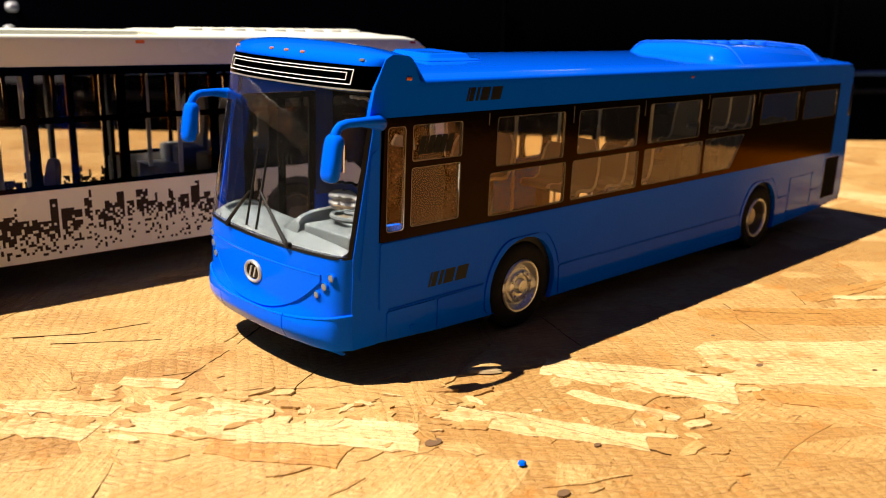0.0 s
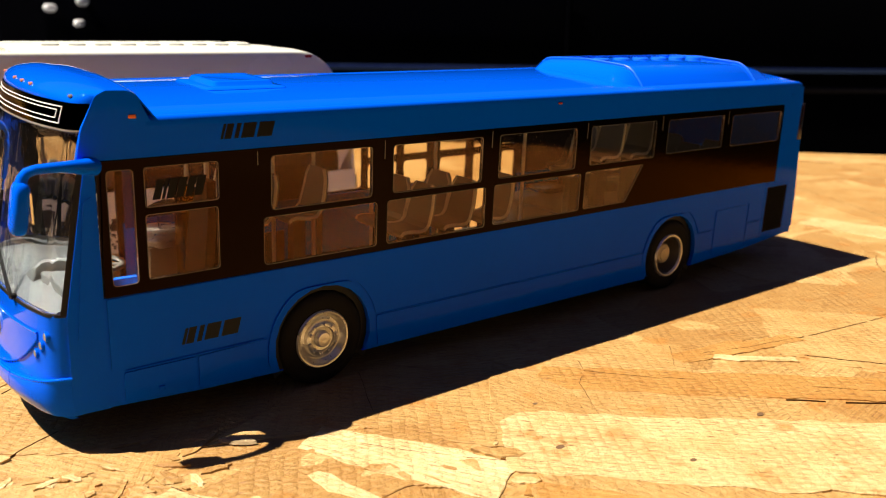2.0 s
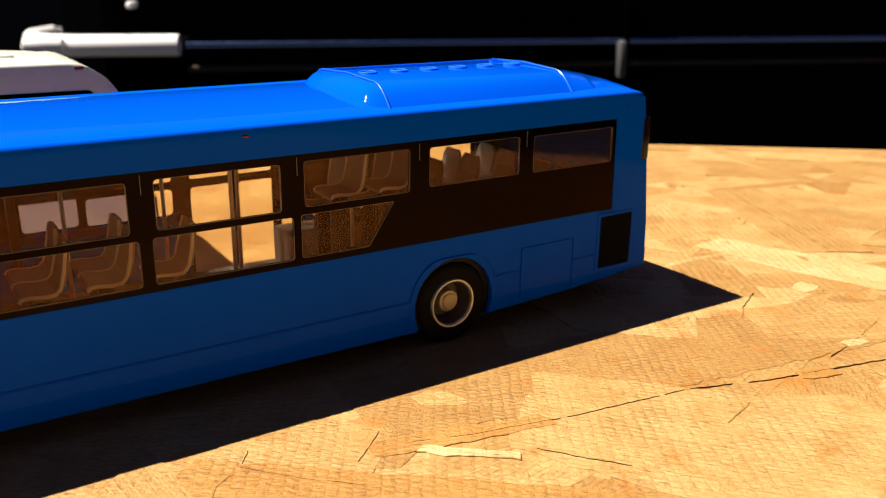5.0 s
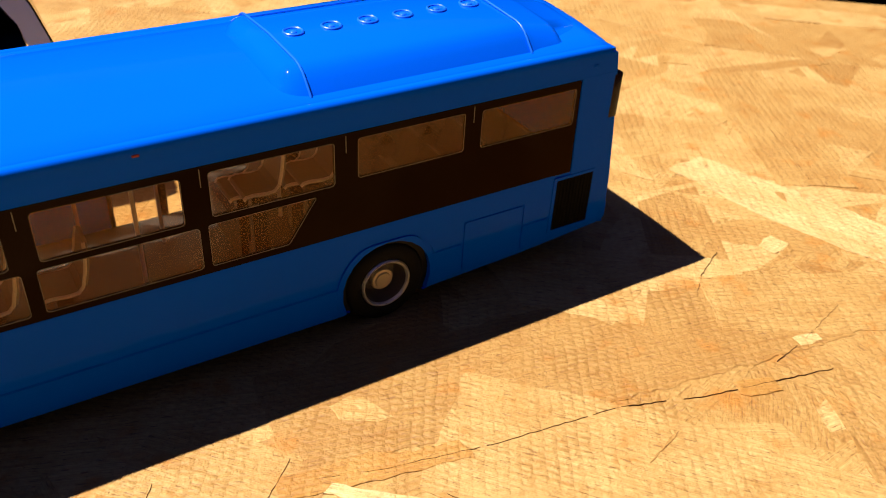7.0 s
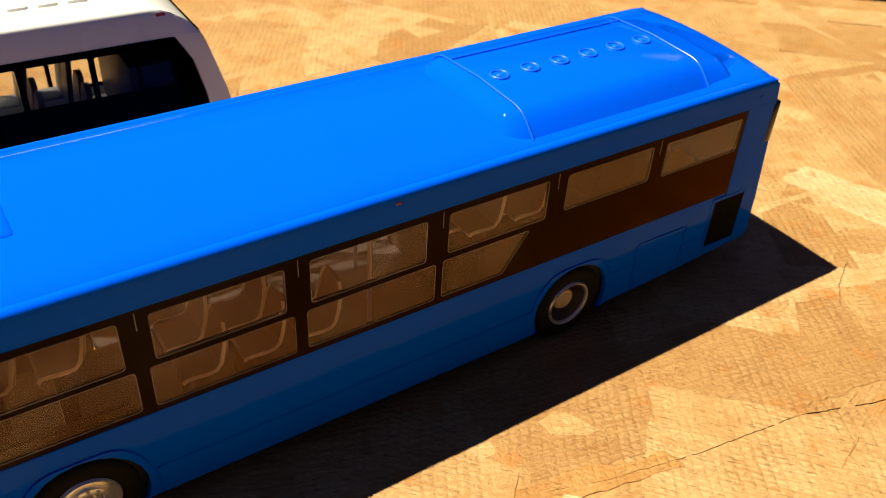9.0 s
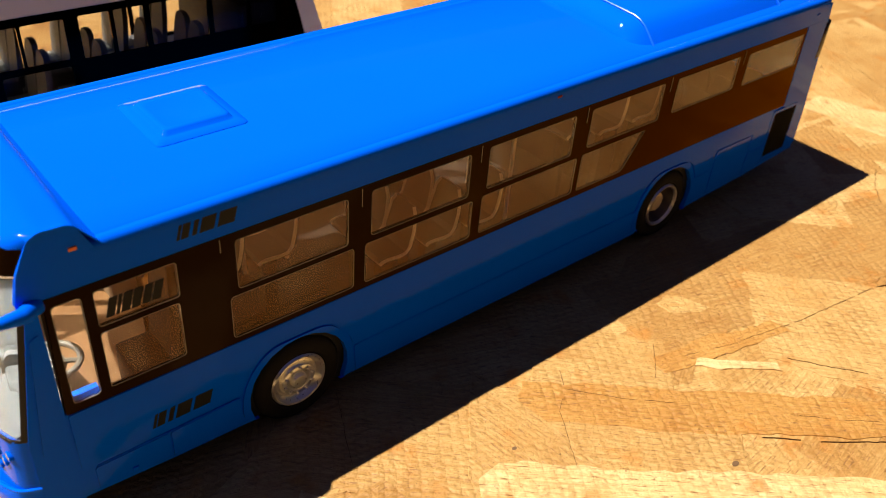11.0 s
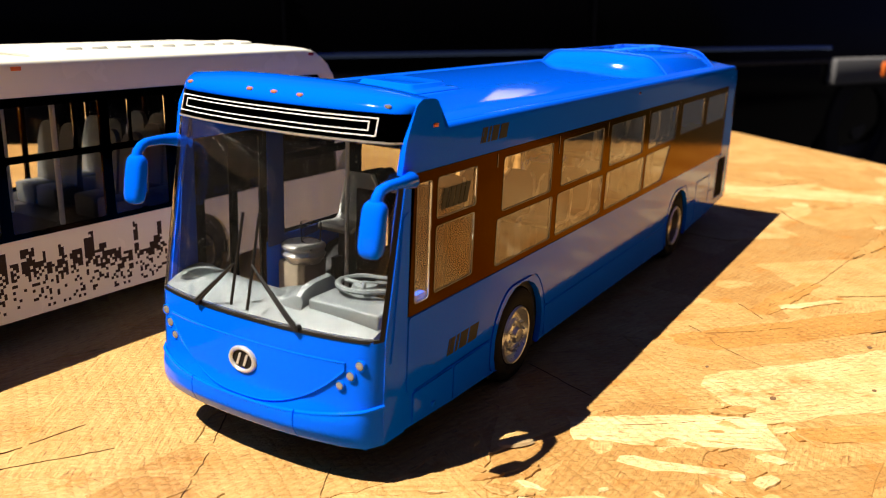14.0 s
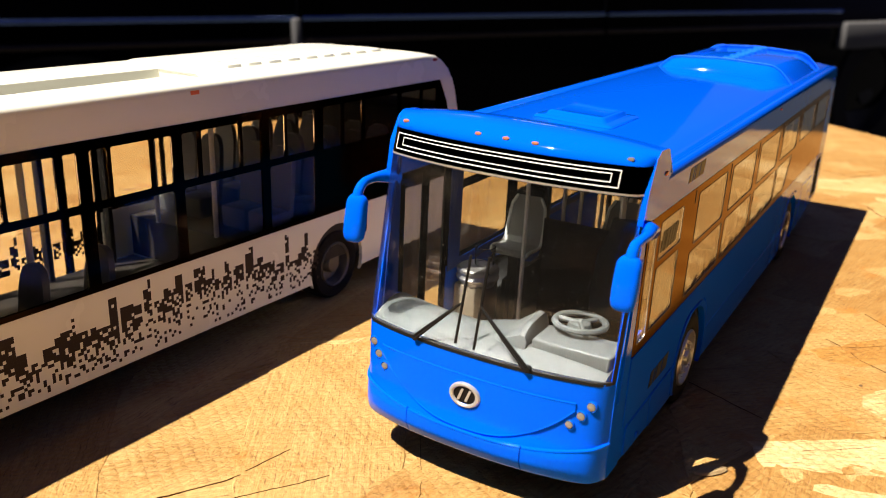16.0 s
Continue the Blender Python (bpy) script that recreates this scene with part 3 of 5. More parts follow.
def front_patch(y0, y1, lo, hi, out, th, ny=28, nz=6):
    flo = lo if callable(lo) else (lambda u: lo)
    fhi = hi if callable(hi) else (lambda u: hi)
    lift = lambda u: out * (1.0 - min(1.0, abs(u) / HALF) ** 10)
    return patch(bmesh.new(), lambda u, v: nose(u, v, lift(u)), span(y0, y1, ny), flo, fhi, nz, th, lambda u, v, t: nose(u, v, lift(u) - t))


def side_fn(y, sign):
    """Side plates: u along, v up, d inwards."""
    return lambda u, v, d: (u, sign * (y - d), v)


# sides ----------------------------------------------------------------
def arc(cx, cz, r, a0, a1, n=14):
    return [(cx + r * math.cos(radians(a0 + (a1 - a0) * i / n)), cz + r * math.sin(radians(a0 + (a1 - a0) * i / n))) for i in range(n + 1)]


WHEEL_F, WHEEL_R, AXLE = 61.7, 200.0, 12.1
LOW = 6.5


def lower_outline():
    """The lower side with both wheel arches left open."""
    f, r = arc(WHEEL_F, AXLE + 0.4, 13.6, 205, -25), arc(WHEEL_R, AXLE + 0.4, 13.6, 205, -25)
    return [(5.0, 8.6), (30, LOW + 0.6), (f[0][0], LOW), *f, (f[-1][0], LOW), (r[0][0], LOW - 0.6), *r, (r[-1][0], LOW), (246, 8.0), (277, 10.5), (276, 32.4), (4.0, 32.4)]


def arch_line(cx):
    """The seam round a wheel arch, front to rear."""
    loop = [(cx - 15.6, 16.8), (cx - 13.2, 22.0), (cx - 7.9, 27.0), (cx + 8.3, 27.0), (cx + 13.0, 22.0), (cx + 15.5, 16.8)]
    return [p for p in rounded([(cx - 15.6, 0.0), *loop, (cx + 15.5, 0.0)], 3.6, 5)[6:-6] if p[1] > 16.9]


PANELS = [
    ("side_panel", [(9.9, 16.3), (45.8, 16.6), *arch_line(WHEEL_F), (77.4, 15.9), (184.2, 15.9), *arch_line(WHEEL_R), (215.4, 18.4), (223.8, 18.4), (223.8, 25.4), (245.0, 25.4), (245.0, 18.2), (254.6, 18.2), (254.6, 32.2), (9.9, 32.2)]),
    ("flap", [(12.4, 8.6), (28.6, 8.0), (28.6, 15.4), (12.4, 15.4)]),
    ("skirt_panel", [(29.1, 7.6), (46.0, 7.2), (46.0, 15.7), (29.1, 15.4)]),
    ("skirt_panel", [(77.9, 7.0), (185.4, 6.2), (185.4, 15.3), (77.4, 15.3)]),
    ("flap", [(224.5, 8.6), (244.4, 9.2), (244.4, 24.8), (224.5, 24.8)]),
    ("skirt_panel", [(214.6, 7.4), (223.8, 8.0), (223.8, 17.8), (214.0, 17.8)]),
    ("skirt_panel", [(245.0, 9.4), (254.6, 10.0), (254.6, 17.6), (245.0, 17.6)]),
]


def arch_ring(cx, sign):
    r = arc(cx, AXLE + 0.4, 13.6, 203, -23)
    outer = rounded([(cx + 15.3, LOW + 0.2), (cx + 15.2, 15.0), (cx + 12.6, 21.6), (cx + 8.0, 26.4), (cx - 7.6, 26.4), (cx - 12.8, 21.4), (cx - 15.3, 15.2), (cx - 15.4, LOW + 0.4)], 4.0, 5)
    return plate(bmesh.new(), [[(r[0][0], LOW + 0.4), *r, (r[-1][0], LOW + 0.2), *outer]], side_fn(HALF + 0.25, sign), 0.9)


# windows: x0, z0, x1, z1 of each pane; the last lower one ends in a slant
PANES = [
    rr(11.4, 34.6, 16.9, 58.6, 0.9),
    rr(19.0, 50.3, 35.3, 58.7, 0.7), rr(18.9, 35.0, 35.0, 48.9, 0.7),
    rr(47.8, 46.4, 75.4, 58.8, 0.9), rr(45.8, 33.8, 77.0, 45.0, 0.9),
    rr(81.6, 46.6, 111.2, 58.7, 0.9), rr(80.0, 33.8, 113.0, 45.0, 0.9),
    rr(117.2, 46.8, 148.0, 58.8, 0.9), rr(116.0, 33.9, 151.0, 45.2, 0.9),
    rr(154.2, 47.2, 185.0, 58.9, 0.9), rounded([(153.0, 34.0), (172.4, 34.0), (180.2, 45.4), (153.0, 45.4)], 0.8),
    rr(191.2, 47.8, 222.0, 58.7, 0.8), rr(227.2, 47.6, 258.4, 58.4, 0.8),
]
# the door side: tall door leaves and windows with a cross bar
FAR_PANES = [
    rr(13.0, 13.0, 21.5, 59.0, 0.9), rr(23.5, 13.0, 32.0, 59.0, 0.9),
    rr(40.0, 34.0, 68.0, 51.5, 1.2), rr(40.0, 53.4, 68.0, 58.8, 0.7),
    rr(73.0, 44.0, 91.0, 58.8, 1.0), rr(95.5, 34.0, 110.4, 58.8, 1.2),
    rr(112.6, 33.6, 124.4, 41.5, 1.0), rr(112.6, 43.6, 124.4, 58.8, 0.7),
    rr(127.0, 33.6, 137.2, 41.5, 1.6), rr(127.0, 43.6, 137.2, 58.8, 0.7),
    rr(142.4, 13.2, 154.6, 41.3, 1.0), rr(142.4, 43.6, 154.6, 58.8, 0.7), rr(157.6, 13.2, 168.6, 41.3, 1.0), rr(157.6, 43.6, 168.6, 58.8, 0.7),
    rr(171.2, 13.2, 177.8, 41.3, 0.8), rr(171.2, 43.6, 177.8, 58.8, 0.7), rr(222.0, 33.6, 245.0, 58.4, 1.0),
]

part("side_wall", plate(bmesh.new(), [lower_outline()], side_fn(HALF - 0.25, -1), 1.1), BLUE, blue_bus, smooth=20)
for name, loop in PANELS:
    bm = plate(bmesh.new(), [rounded(loop, 0.5, 2)], side_fn(HALF + 0.12, -1), 0.5)
    part(name, bm, BLUE, blue_bus, smooth=20)
for cx in (WHEEL_F, WHEEL_R):
    part("wheel_arch", arch_ring(cx, -1), BLUE, blue_bus, smooth=25)
    part("wheel_arch", arch_ring(cx, 1), BLUE, blue_bus, smooth=25)
for x0, x1, z in ((78.6, 184.0, 15.6), (12.8, 45.4, 15.9), (216.0, 223.2, 18.1), (245.4, 254.2, 17.9)):
    part("seam", tube(bmesh.new(), [(x0, -HALF - 0.02, z), ((x0 + x1) / 2, -HALF - 0.02, z), (x1, -HALF - 0.02, z)], 0.2, 8), BLUE, blue_bus)
# the pane band
band = [(9.6, 32.5), (260.4, 32.0), (259.6, 60.6), (10.6, 60.6)]
part("window_band", plate(bmesh.new(), [rounded(band, 0.6, 2), *PANES], side_fn(HALF + 0.05, -1), 0.9), BAND, blue_bus, "glossy black window surround", 20)
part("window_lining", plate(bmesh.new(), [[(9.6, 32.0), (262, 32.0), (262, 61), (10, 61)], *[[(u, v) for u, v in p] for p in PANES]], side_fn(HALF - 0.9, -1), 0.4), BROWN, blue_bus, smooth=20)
for loop in PANES:
    c = (sum(p[0] for p in loop) / len(loop), sum(p[1] for p in loop) / len(loop))
    grown = [(c[0] + (u - c[0]) * 0.995, c[1] + (v - c[1]) * 0.99) for u, v in loop]
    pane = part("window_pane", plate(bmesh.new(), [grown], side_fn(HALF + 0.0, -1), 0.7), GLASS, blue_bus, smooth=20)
    pane.visible_shadow = False
    inner = [(c[0] + (u - c[0]) * (1 - 0.13 / max(2.0, abs(u - c[0]))), c[1] + (v - c[1]) * (1 - 0.13 / max(2.0, abs(v - c[1])))) for u, v in loop]
    part("pane_edge", plate(bmesh.new(), [loop, inner], side_fn(HALF + 0.14, -1), 0.2), EDGE, pane, smooth=0)
for x in (44.6, 79.0, 114.4, 152.4, 188.0, 224.6):
    part("window_post_seam", boxed(x - 0.1, x + 0.1, -HALF - 0.18, -HALF + 0.2, 55.5 if x > 50 else 57, 60.0), EDGE, blue_bus)
part("window_sill", boxed(11.5, 16.8, -HALF + 0.9, -HALF + 2.4, 34.4, 36.0, bevel=0.2), BLUE, blue_bus)
# far side
FAR_NOTCH = [(179.4, 32.4), (179.4, 12.0), (141.0, 12.0), (141.0, 32.4), (33.2, 32.4), (33.2, 12.0), (11.8, 12.0), (11.8, 32.4)]
far_low = [(5.0, 8.0), (46, LOW), *arc(WHEEL_F, AXLE + 0.4, 13.6, 205, -25), (78, LOW), (185, LOW), *arc(WHEEL_R, AXLE + 0.4, 13.6, 205, -25), (215, LOW), (277, 10.5), (276, 32.4), *FAR_NOTCH, (4.0, 32.4)]
part("side_wall", plate(bmesh.new(), [far_low], side_fn(HALF, 1), 1.1), BLUE, blue_bus, smooth=20)
for x0, x1, z0, piece in ((9.0, 33.2, 12.0, [(11.8, 12.0), (33.2, 12.0), (33.2, 60.6), (9.0, 60.6)]), (33.2, 141.0, 32.4, None), (141.0, 179.4, 12.0, None), (179.4, 276.0, 32.4, [(179.4, 32.4), (275.6, 32.4), (272.5, 60.6), (179.4, 60.6)])):
    piece = piece or [(x0, z0), (x1, z0), (x1, 60.6), (x0, 60.6)]
    inside = [p for p in FAR_PANES if x0 < p[0][0] < x1]
    part("window_band", plate(bmesh.new(), [piece, *inside], side_fn(HALF + 0.02, 1), 1.0), BAND, blue_bus, "glossy black window surround", 20)
lining = [(33.6, 31.0), (141.0, 31.0), (141.0, 33.3), (39.4, 33.3), (39.4, 61.5), (33.6, 61.5)]
part("inner_lining", plate(bmesh.new(), [lining], side_fn(HALF - 1.2, 1), 0.2), NAVY, blue_bus, smooth=20)
for x in (93.3,):
    part("door_post", boxed(x - 1.2, x + 1.2, HALF - 3.0, HALF - 1.2, 13.8, 60.4, bevel=0.4), BLACK, blue_bus)
for loop in FAR_PANES:
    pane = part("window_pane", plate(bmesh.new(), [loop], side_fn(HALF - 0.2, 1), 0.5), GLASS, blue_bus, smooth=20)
    pane.visible_shadow = False
for x0, x1 in ((12, 33), (141.2, 170.0)):
    bm = plate(bmesh.new(), [rr(x0, 12, x1, 60, 1.0), rr(x0 + 1.2, 13.2, (x0 + x1) / 2 - 0.9, 58.8, 0.8), rr((x0 + x1) / 2 + 0.9, 13.2, x1 - 1.2, 58.8, 0.8)], side_fn(HALF + 0.3, 1), 0.5)
    part("door_frame", bm, BLACK, blue_bus, smooth=20)

# upper side with the raised shoulder at the front
for sign in (-1, 1):
    up = [(6.0, 60.7), (272.4, 60.7), (271.4, 66.9), (22.4, 66.9), (21.0, 68.0), (18.4, 73.3), (17.0, 74.0), (12.4, 74.2), (10.4, 73.2), (7.4, 67.0)]
    part("cornice", plate(bmesh.new(), [rounded(up, 0.5, 2)], side_fn(HALF, sign), 1.2), BLUE, blue_bus, smooth=20)
# front pillars and rear corner
for sign in (-1, 1):
    part("front_corner", boxed(3.4, 9.0, min(sign * 25.0, sign * 28.4), max(sign * 25.0, sign * 28.4), 9.0, 30.0, bevel=0.8), BLUE, blue_bus)
pillar = [(2.6, 8.5), (9.3, 8.3), (9.3, 61.0), *[(nose(HALF, z)[0] - 0.15, z) for z in (61.0, 52.0, 45.0, 37.0, 30.0, 25.0, 21.0, 17.0, 15.4, 14.0, 11.5, 9.0)]]
for sign in (-1, 1):
    part("front_pillar", plate(bmesh.new(), [pillar], side_fn(HALF + 0.05, sign), 1.4), BLUE, blue_bus, smooth=20)
    leaf = [(3.6, 24.5), (8.2, 30.5), (8.5, 54.0), (6.6, 53.0)]
    part("pillar_panel", plate(bmesh.new(), [rounded(leaf, 0.7, 3)], side_fn(HALF + 0.35, sign), 0.5), BLUE, blue_bus, smooth=20)
    rear = [(260.8, 31.0), (270.8, 31.0), (270.8, 12.0), (277.2, 12.5), (276.6, 26.0), (274.2, 48.0), (272.3, 61.0), (260.0, 61.0)]
    part("rear_corner", plate(bmesh.new(), [rounded(rear, 0.5, 2)], side_fn(HALF + 0.05, sign), 1.4), BLUE, blue_bus, smooth=20)
    part("tail_lamp", boxed(271.4, 274.9, min(sign * 26.0, sign * (HALF + 0.15)), max(sign * 26.0, sign * (HALF + 0.15)), 46.5, 60.4, bevel=0.6), DARKRED, blue_bus, "smoked tail lamp strip")
# engine grille on the side
part("engine_grille", plate(bmesh.new(), [rr(255.1, 12.2, 270.4, 30.6, 0.6)], side_fn(HALF - 0.08, -1), 0.5), GRILLE, blue_bus, smooth=0)
for k in range(11):
    x = 256.4 + k * 1.27
    part("grille_bar", boxed(x, x + 0.5, -HALF - 0.12, -HALF + 0.5, 13.0, 29.8), GRILLE, blue_bus, smooth=0)
bm = plate(bmesh.new(), [rr(254.8, 11.9, 270.7, 30.9, 0.7), rr(256.0, 12.8, 269.7, 30.0, 0.5)], side_fn(HALF + 0.2, -1), 0.5)
part("grille_frame", bm, BLUE, blue_bus, smooth=20)
part("flap_latch", boxed(19.6, 21.0, -HALF - 0.55, -HALF, 9.6, 10.7, bevel=0.2), BLUE, blue_bus)
part("rear_bumper_end", boxed(272.0, 279.0, -HALF + 0.6, HALF - 0.6, 9.6, 17.5, bevel=1.6), BLUE, blue_bus)

# rear wall, sloping in to the roof
wall_rear = lambda u, v: (float(np.interp(v, [10, 30, 50, 68], [277.2, 276.0, 273.6, 270.6])), u, v)
part("rear_wall", patch(bmesh.new(), wall_rear, span(-HALF + 0.4, HALF - 0.4, 8), lambda u: 10, lambda u: 68, 8, 1.2, lambda u, v, t: (wall_rear(u, v)[0] - t, u, v)), BLUE, blue_bus)
part("rear_window", patch(bmesh.new(), lambda u, v: (wall_rear(u, v)[0] + 0.2, u, v), span(-22, 22, 4), lambda u: 42, lambda u: 60, 4, 0.3, lambda u, v, t: (wall_rear(u, v)[0] - 0.05, u, v)), BAND, blue_bus)

# roof -----------------------------------------------------------------
def roof_section(x, drop=0.0, inset=0.0):
    half = [(HALF + 0.02 - inset, 66.7 - drop), (HALF + 0.02 - inset, 67.8 - drop), (HALF - 0.35 - inset, 68.5 - drop), (HALF - 1.1 - inset, 68.85 - drop), (HALF - 2.0 - inset, 68.8 - drop), (HALF - 2.5 - inset, 68.5 - drop), (HALF - 3.0 - inset, 68.8 - drop), (20, 69.5 - drop), (10, 70.2 - drop)]
    pts = [(x, -y, z) for y, z in half] + [(x, 0, 70.4 - drop)] + [(x, y, z) for y, z in half[::-1]]
    return pts + [(x, HALF - 1.4 - inset, 66.4 - drop), (x, -HALF + 1.4 + inset, 66.4 - drop)]


part("roof", loft(bmesh.new(), [roof_section(x, d, i) for x, d, i in ((20, 0, 0), (80, 0, 0), (160, 0, 0), (266, 0, 0), (269.4, 0.3, 0.1), (270.6, 1.0, 0.4), (271.1, 2.2, 0.8))]), BLUE, blue_bus, smooth=40)


# front hood above the windscreen, curving back to the shoulder
def hood(u, s):
    edge = (abs(u) / HALF) ** 2.6
    top = 75.7 - 1.6 * edge
    x0 = nose(u, 71.5)[0]
    if s < 0.55:
        w = s / 0.55 * math.pi / 2
        return (x0 + (11.5 - x0 + 1.5) * (1 - math.cos(w)), u, 71.5 + (top - 71.5) * math.sin(w))
    k = (s - 0.55) / 0.45
    x = 13.0 + k * 9.4
    drop = 0.5 * min(k / 0.55, 1.0) + (top - 0.5 - 68.4) * max(0.0, (k - 0.55) / 0.45)
    return (x, u, top - drop)


part("front_hood", patch(bmesh.new(), hood, span(-HALF + 0.1, HALF - 0.1, 36), lambda u: 0.0, lambda u: 1.0, 26, 1.2, lambda u, v, t: (hood(u, v)[0] + 0.6, u, max(66.9, hood(u, v)[2] - t))), BLUE, blue_bus, smooth=50)
for y in (24.6, 6.2, 0.0, -6.2, -24.6):
    p = hood(y, 0.16)
    bm = bmesh.new()
    lathe(bm, [(0.1, -0.4), (0.55, -0.35), (0.62, 0.0), (0.5, 0.3), (0.1, 0.4)], (0, 0, 0), 12, "x")
    bmesh.ops.scale(bm, vec=(-1, 1.25, 0.6), verts=bm.verts)
    bmesh.ops.translate(bm, vec=(p[0] - 0.1, p[1], p[2]), verts=bm.verts)
    part("marker_lamp", bm, AMBERLENS if y > -20 else LENS, blue_bus, "pink amber roof marker lamp")
part("marker_lamp", boxed(16.6, 18.2, -HALF - 0.3, -HALF + 0.2, 68.6, 69.4, bevel=0.2), ORANGE, blue_bus, "orange side marker")
part("marker_lamp", boxed(139, 140.6, -HALF - 0.25, -HALF + 0.2, 66.0, 66.6, bevel=0.2), RED, blue_bus, "small red side marker")
part("marker_lamp", boxed(263.4, 264.8, -HALF - 0.3, -HALF + 0.2, 63.6, 64.4, bevel=0.2), BLUE, blue_bus)

# roof hatch
part("roof_hatch", loft(bmesh.new(), [[(x, y, z) for x, y in rr(43.0 + i, -8.0 + i, 64.0 - i, 12.0 - i, 1.2)] for i, z in ((0, 69.0), (0.0, 70.35), (0.5, 70.75), (2.0, 70.8), (2.4, 70.95), (2.8, 71.7), (3.3, 72.0), (4.4, 71.7))]), BLUE, blue_bus, smooth=40)

# the roof shell sits a little high on the door side
for ob in blue_bus.children:
    kind = ob.name.split(".")[0]
    if kind in ("roof", "front_hood", "roof_hatch", "cornice", "marker_lamp"):
        rise = 0.0005 if kind in ("front_hood", "marker_lamp") else 0.0017
        for v in ob.data.vertices:
            if v.co.z > 0.064:
                v.co.z += (0.0005 if kind == "cornice" and v.co.z > 0.0685 else rise) * max(0.0, (v.co.y / MM + HALF) / (2 * HALF))

# air-conditioning unit
ac = []
for x, w, h in ((174.5, 15.0, 0.0), (175.6, 17.5, 1.8), (177.2, 19.0, 3.6), (179.2, 20.2, 4.9), (181.2, 20.8, 5.25), (182.0, 21.0, 5.35), (244.4, 21.0, 5.35), (245.6, 20.8, 5.1), (247.6, 20.4, 4.7), (255.0, 20.0, 3.4), (256.6, 19.6, 3.1), (257.4, 17.4, 2.9), (265.0, 16.4, 1.5), (268.6, 15.6, 0.7), (269.6, 15.0, 0.1)):
    ring = [(w + 3.4, 68.5), (w + 2.9, 69.1), (w + 0.6, 69.2 + 0.45 * h), (w - 1.2, 69.3 + 0.74 * h), (w - 3.0, 69.45 + 0.9 * h), (w - 5.0, 69.6 + 0.97 * h), (0, 70.2 + h)]
    ac.append([(x, -y, z) for y, z in ring] + [(x, y, z) for y, z in ring[-2::-1]])
unit = part("air_conditioner", loft(bmesh.new(), ac), BLUE, blue_bus, smooth=45)
for x in (181.6, 244.9):
    row = [(x, -y, 0.22 + z) for y, z in ((24.2, 68.8), (23.9, 69.2), (21.6, 71.65), (19.8, 73.3), (18.0, 74.3), (16.0, 74.8), (0, 75.55))]
    row += [(x, -p[1], p[2]) for p in row[-2::-1]]
    part("seam", tube(bmesh.new(), row, 0.32, 8), GLINTBLUE, unit)
part("seam", tube(bmesh.new(), [(182, 13.5, 75.25), (244.6, 13.5, 75.25)], 0.22, 6), GLINTBLUE, unit)
for k in range(6):
    x = 187.6 + 10.36 * k
    bm = bmesh.new()
    lathe(bm, [(2.0, 75.2), (2.15, 75.75), (2.45, 75.95), (2.75, 75.75), (2.9, 75.2)], (x, -1.2, 0), 24, "z", close=True)
    lathe(bm, [(1.0, 75.2), (0.9, 75.6), (0.6, 75.8), (0.1, 75.85)], (x, -1.2, 0), 12, "z")
    part("fan_guard", bm, GLINTBLUE, unit)

# front ----------------------------------------------------------------
smile_lo = lambda u: 13.9 + 11.2 * min(1.0, abs(u) / 24.0) ** 2.6
part("front_panel", front_patch(-28.68, 28.68, 14.4, 30.2, 0.0, 1.3, 36, 10), BLUE, blue_bus, smooth=50)
bm = front_patch(-22.6, 22.6, lambda u: min(smile_lo(u) + 0.7, 25.3), 25.7, 0.35, 0.6, 40, 8)
tube(bm, [nose(u, min(smile_lo(u) + 0.75, 25.4), 0.22) for u in span(-22.6, 22.6, 40)], 0.24, 6)
tube(bm, [nose(u, 25.7, 0.22) for u in span(-22.6, 22.6, 40)], 0.24, 6)
part("bonnet_flap", bm, BLUE, blue_bus, smooth=50)
for y0, y1 in ((-28.68, -13.5), (-13.25, 13.25), (13.5, 28.68)):
    bump_hi = lambda u: 14.3 + 2.6 * (abs(u) / HALF) ** 2.5
    bm = front_patch(y0, y1, 8.4, bump_hi, 0.9, 1.6, 16, 10)
    tube(bm, [nose(u, bump_hi(u) - 0.1, 0.9 * (1.0 - min(1.0, abs(u) / HALF) ** 10) - 0.25) for u in span(y0, y1, 16)], 0.42, 8)
    part("bumper", bm, BLUE, blue_bus, smooth=50)
part("bumper_lip", front_patch(-24.5, 24.5, 5.8, 8.6, -0.4, 1.5, 28, 4), BLUE, blue_bus, smooth=50)
for sign in (-1, 1):
    for y, z, r in ((25.4, 25.5, 1.15), (23.7, 23.2, 1.15), (21.7, 21.0, 1.05)):
        p = nose(y * sign, z)
        bm = bmesh.new()
        lathe(bm, [(0.1, -0.5), (r * 0.5, -0.45), (r * 0.72, -0.3), (r * 0.8, 0.0), (r * 0.8, 1.6)], p, 18, "x")
        lamp = part("headlight", bm, LENS, blue_bus, "small round silver headlight")
        bm = lathe(bmesh.new(), [(r * 0.8, 0.6), (r * 0.82, -0.15), (r * 0.92, -0.3), (r + 0.05, -0.15), (r + 0.1, 1.4)], p, 18, "x", close=True)
        part("bezel", bm, BLUE, lamp)
# badge
bx = nose(0, 21.6)[0] - 0.35
bm = lathe(bmesh.new(), [(2.3, 0.3), (2.3, -0.35), (2.6, -0.6), (3.0, -0.55), (3.25, -0.2), (3.25, 0.4)], (0, 0, 0), 32, "x", close=True)
bmesh.ops.scale(bm, vec=(1, 1.12, 0.86), verts=bm.verts)
bmesh.ops.translate(bm, vec=(bx, 0.4, 21.6), verts=bm.verts)
badge = part("badge", bm, RING, blue_bus, "oval chrome badge with black centre")
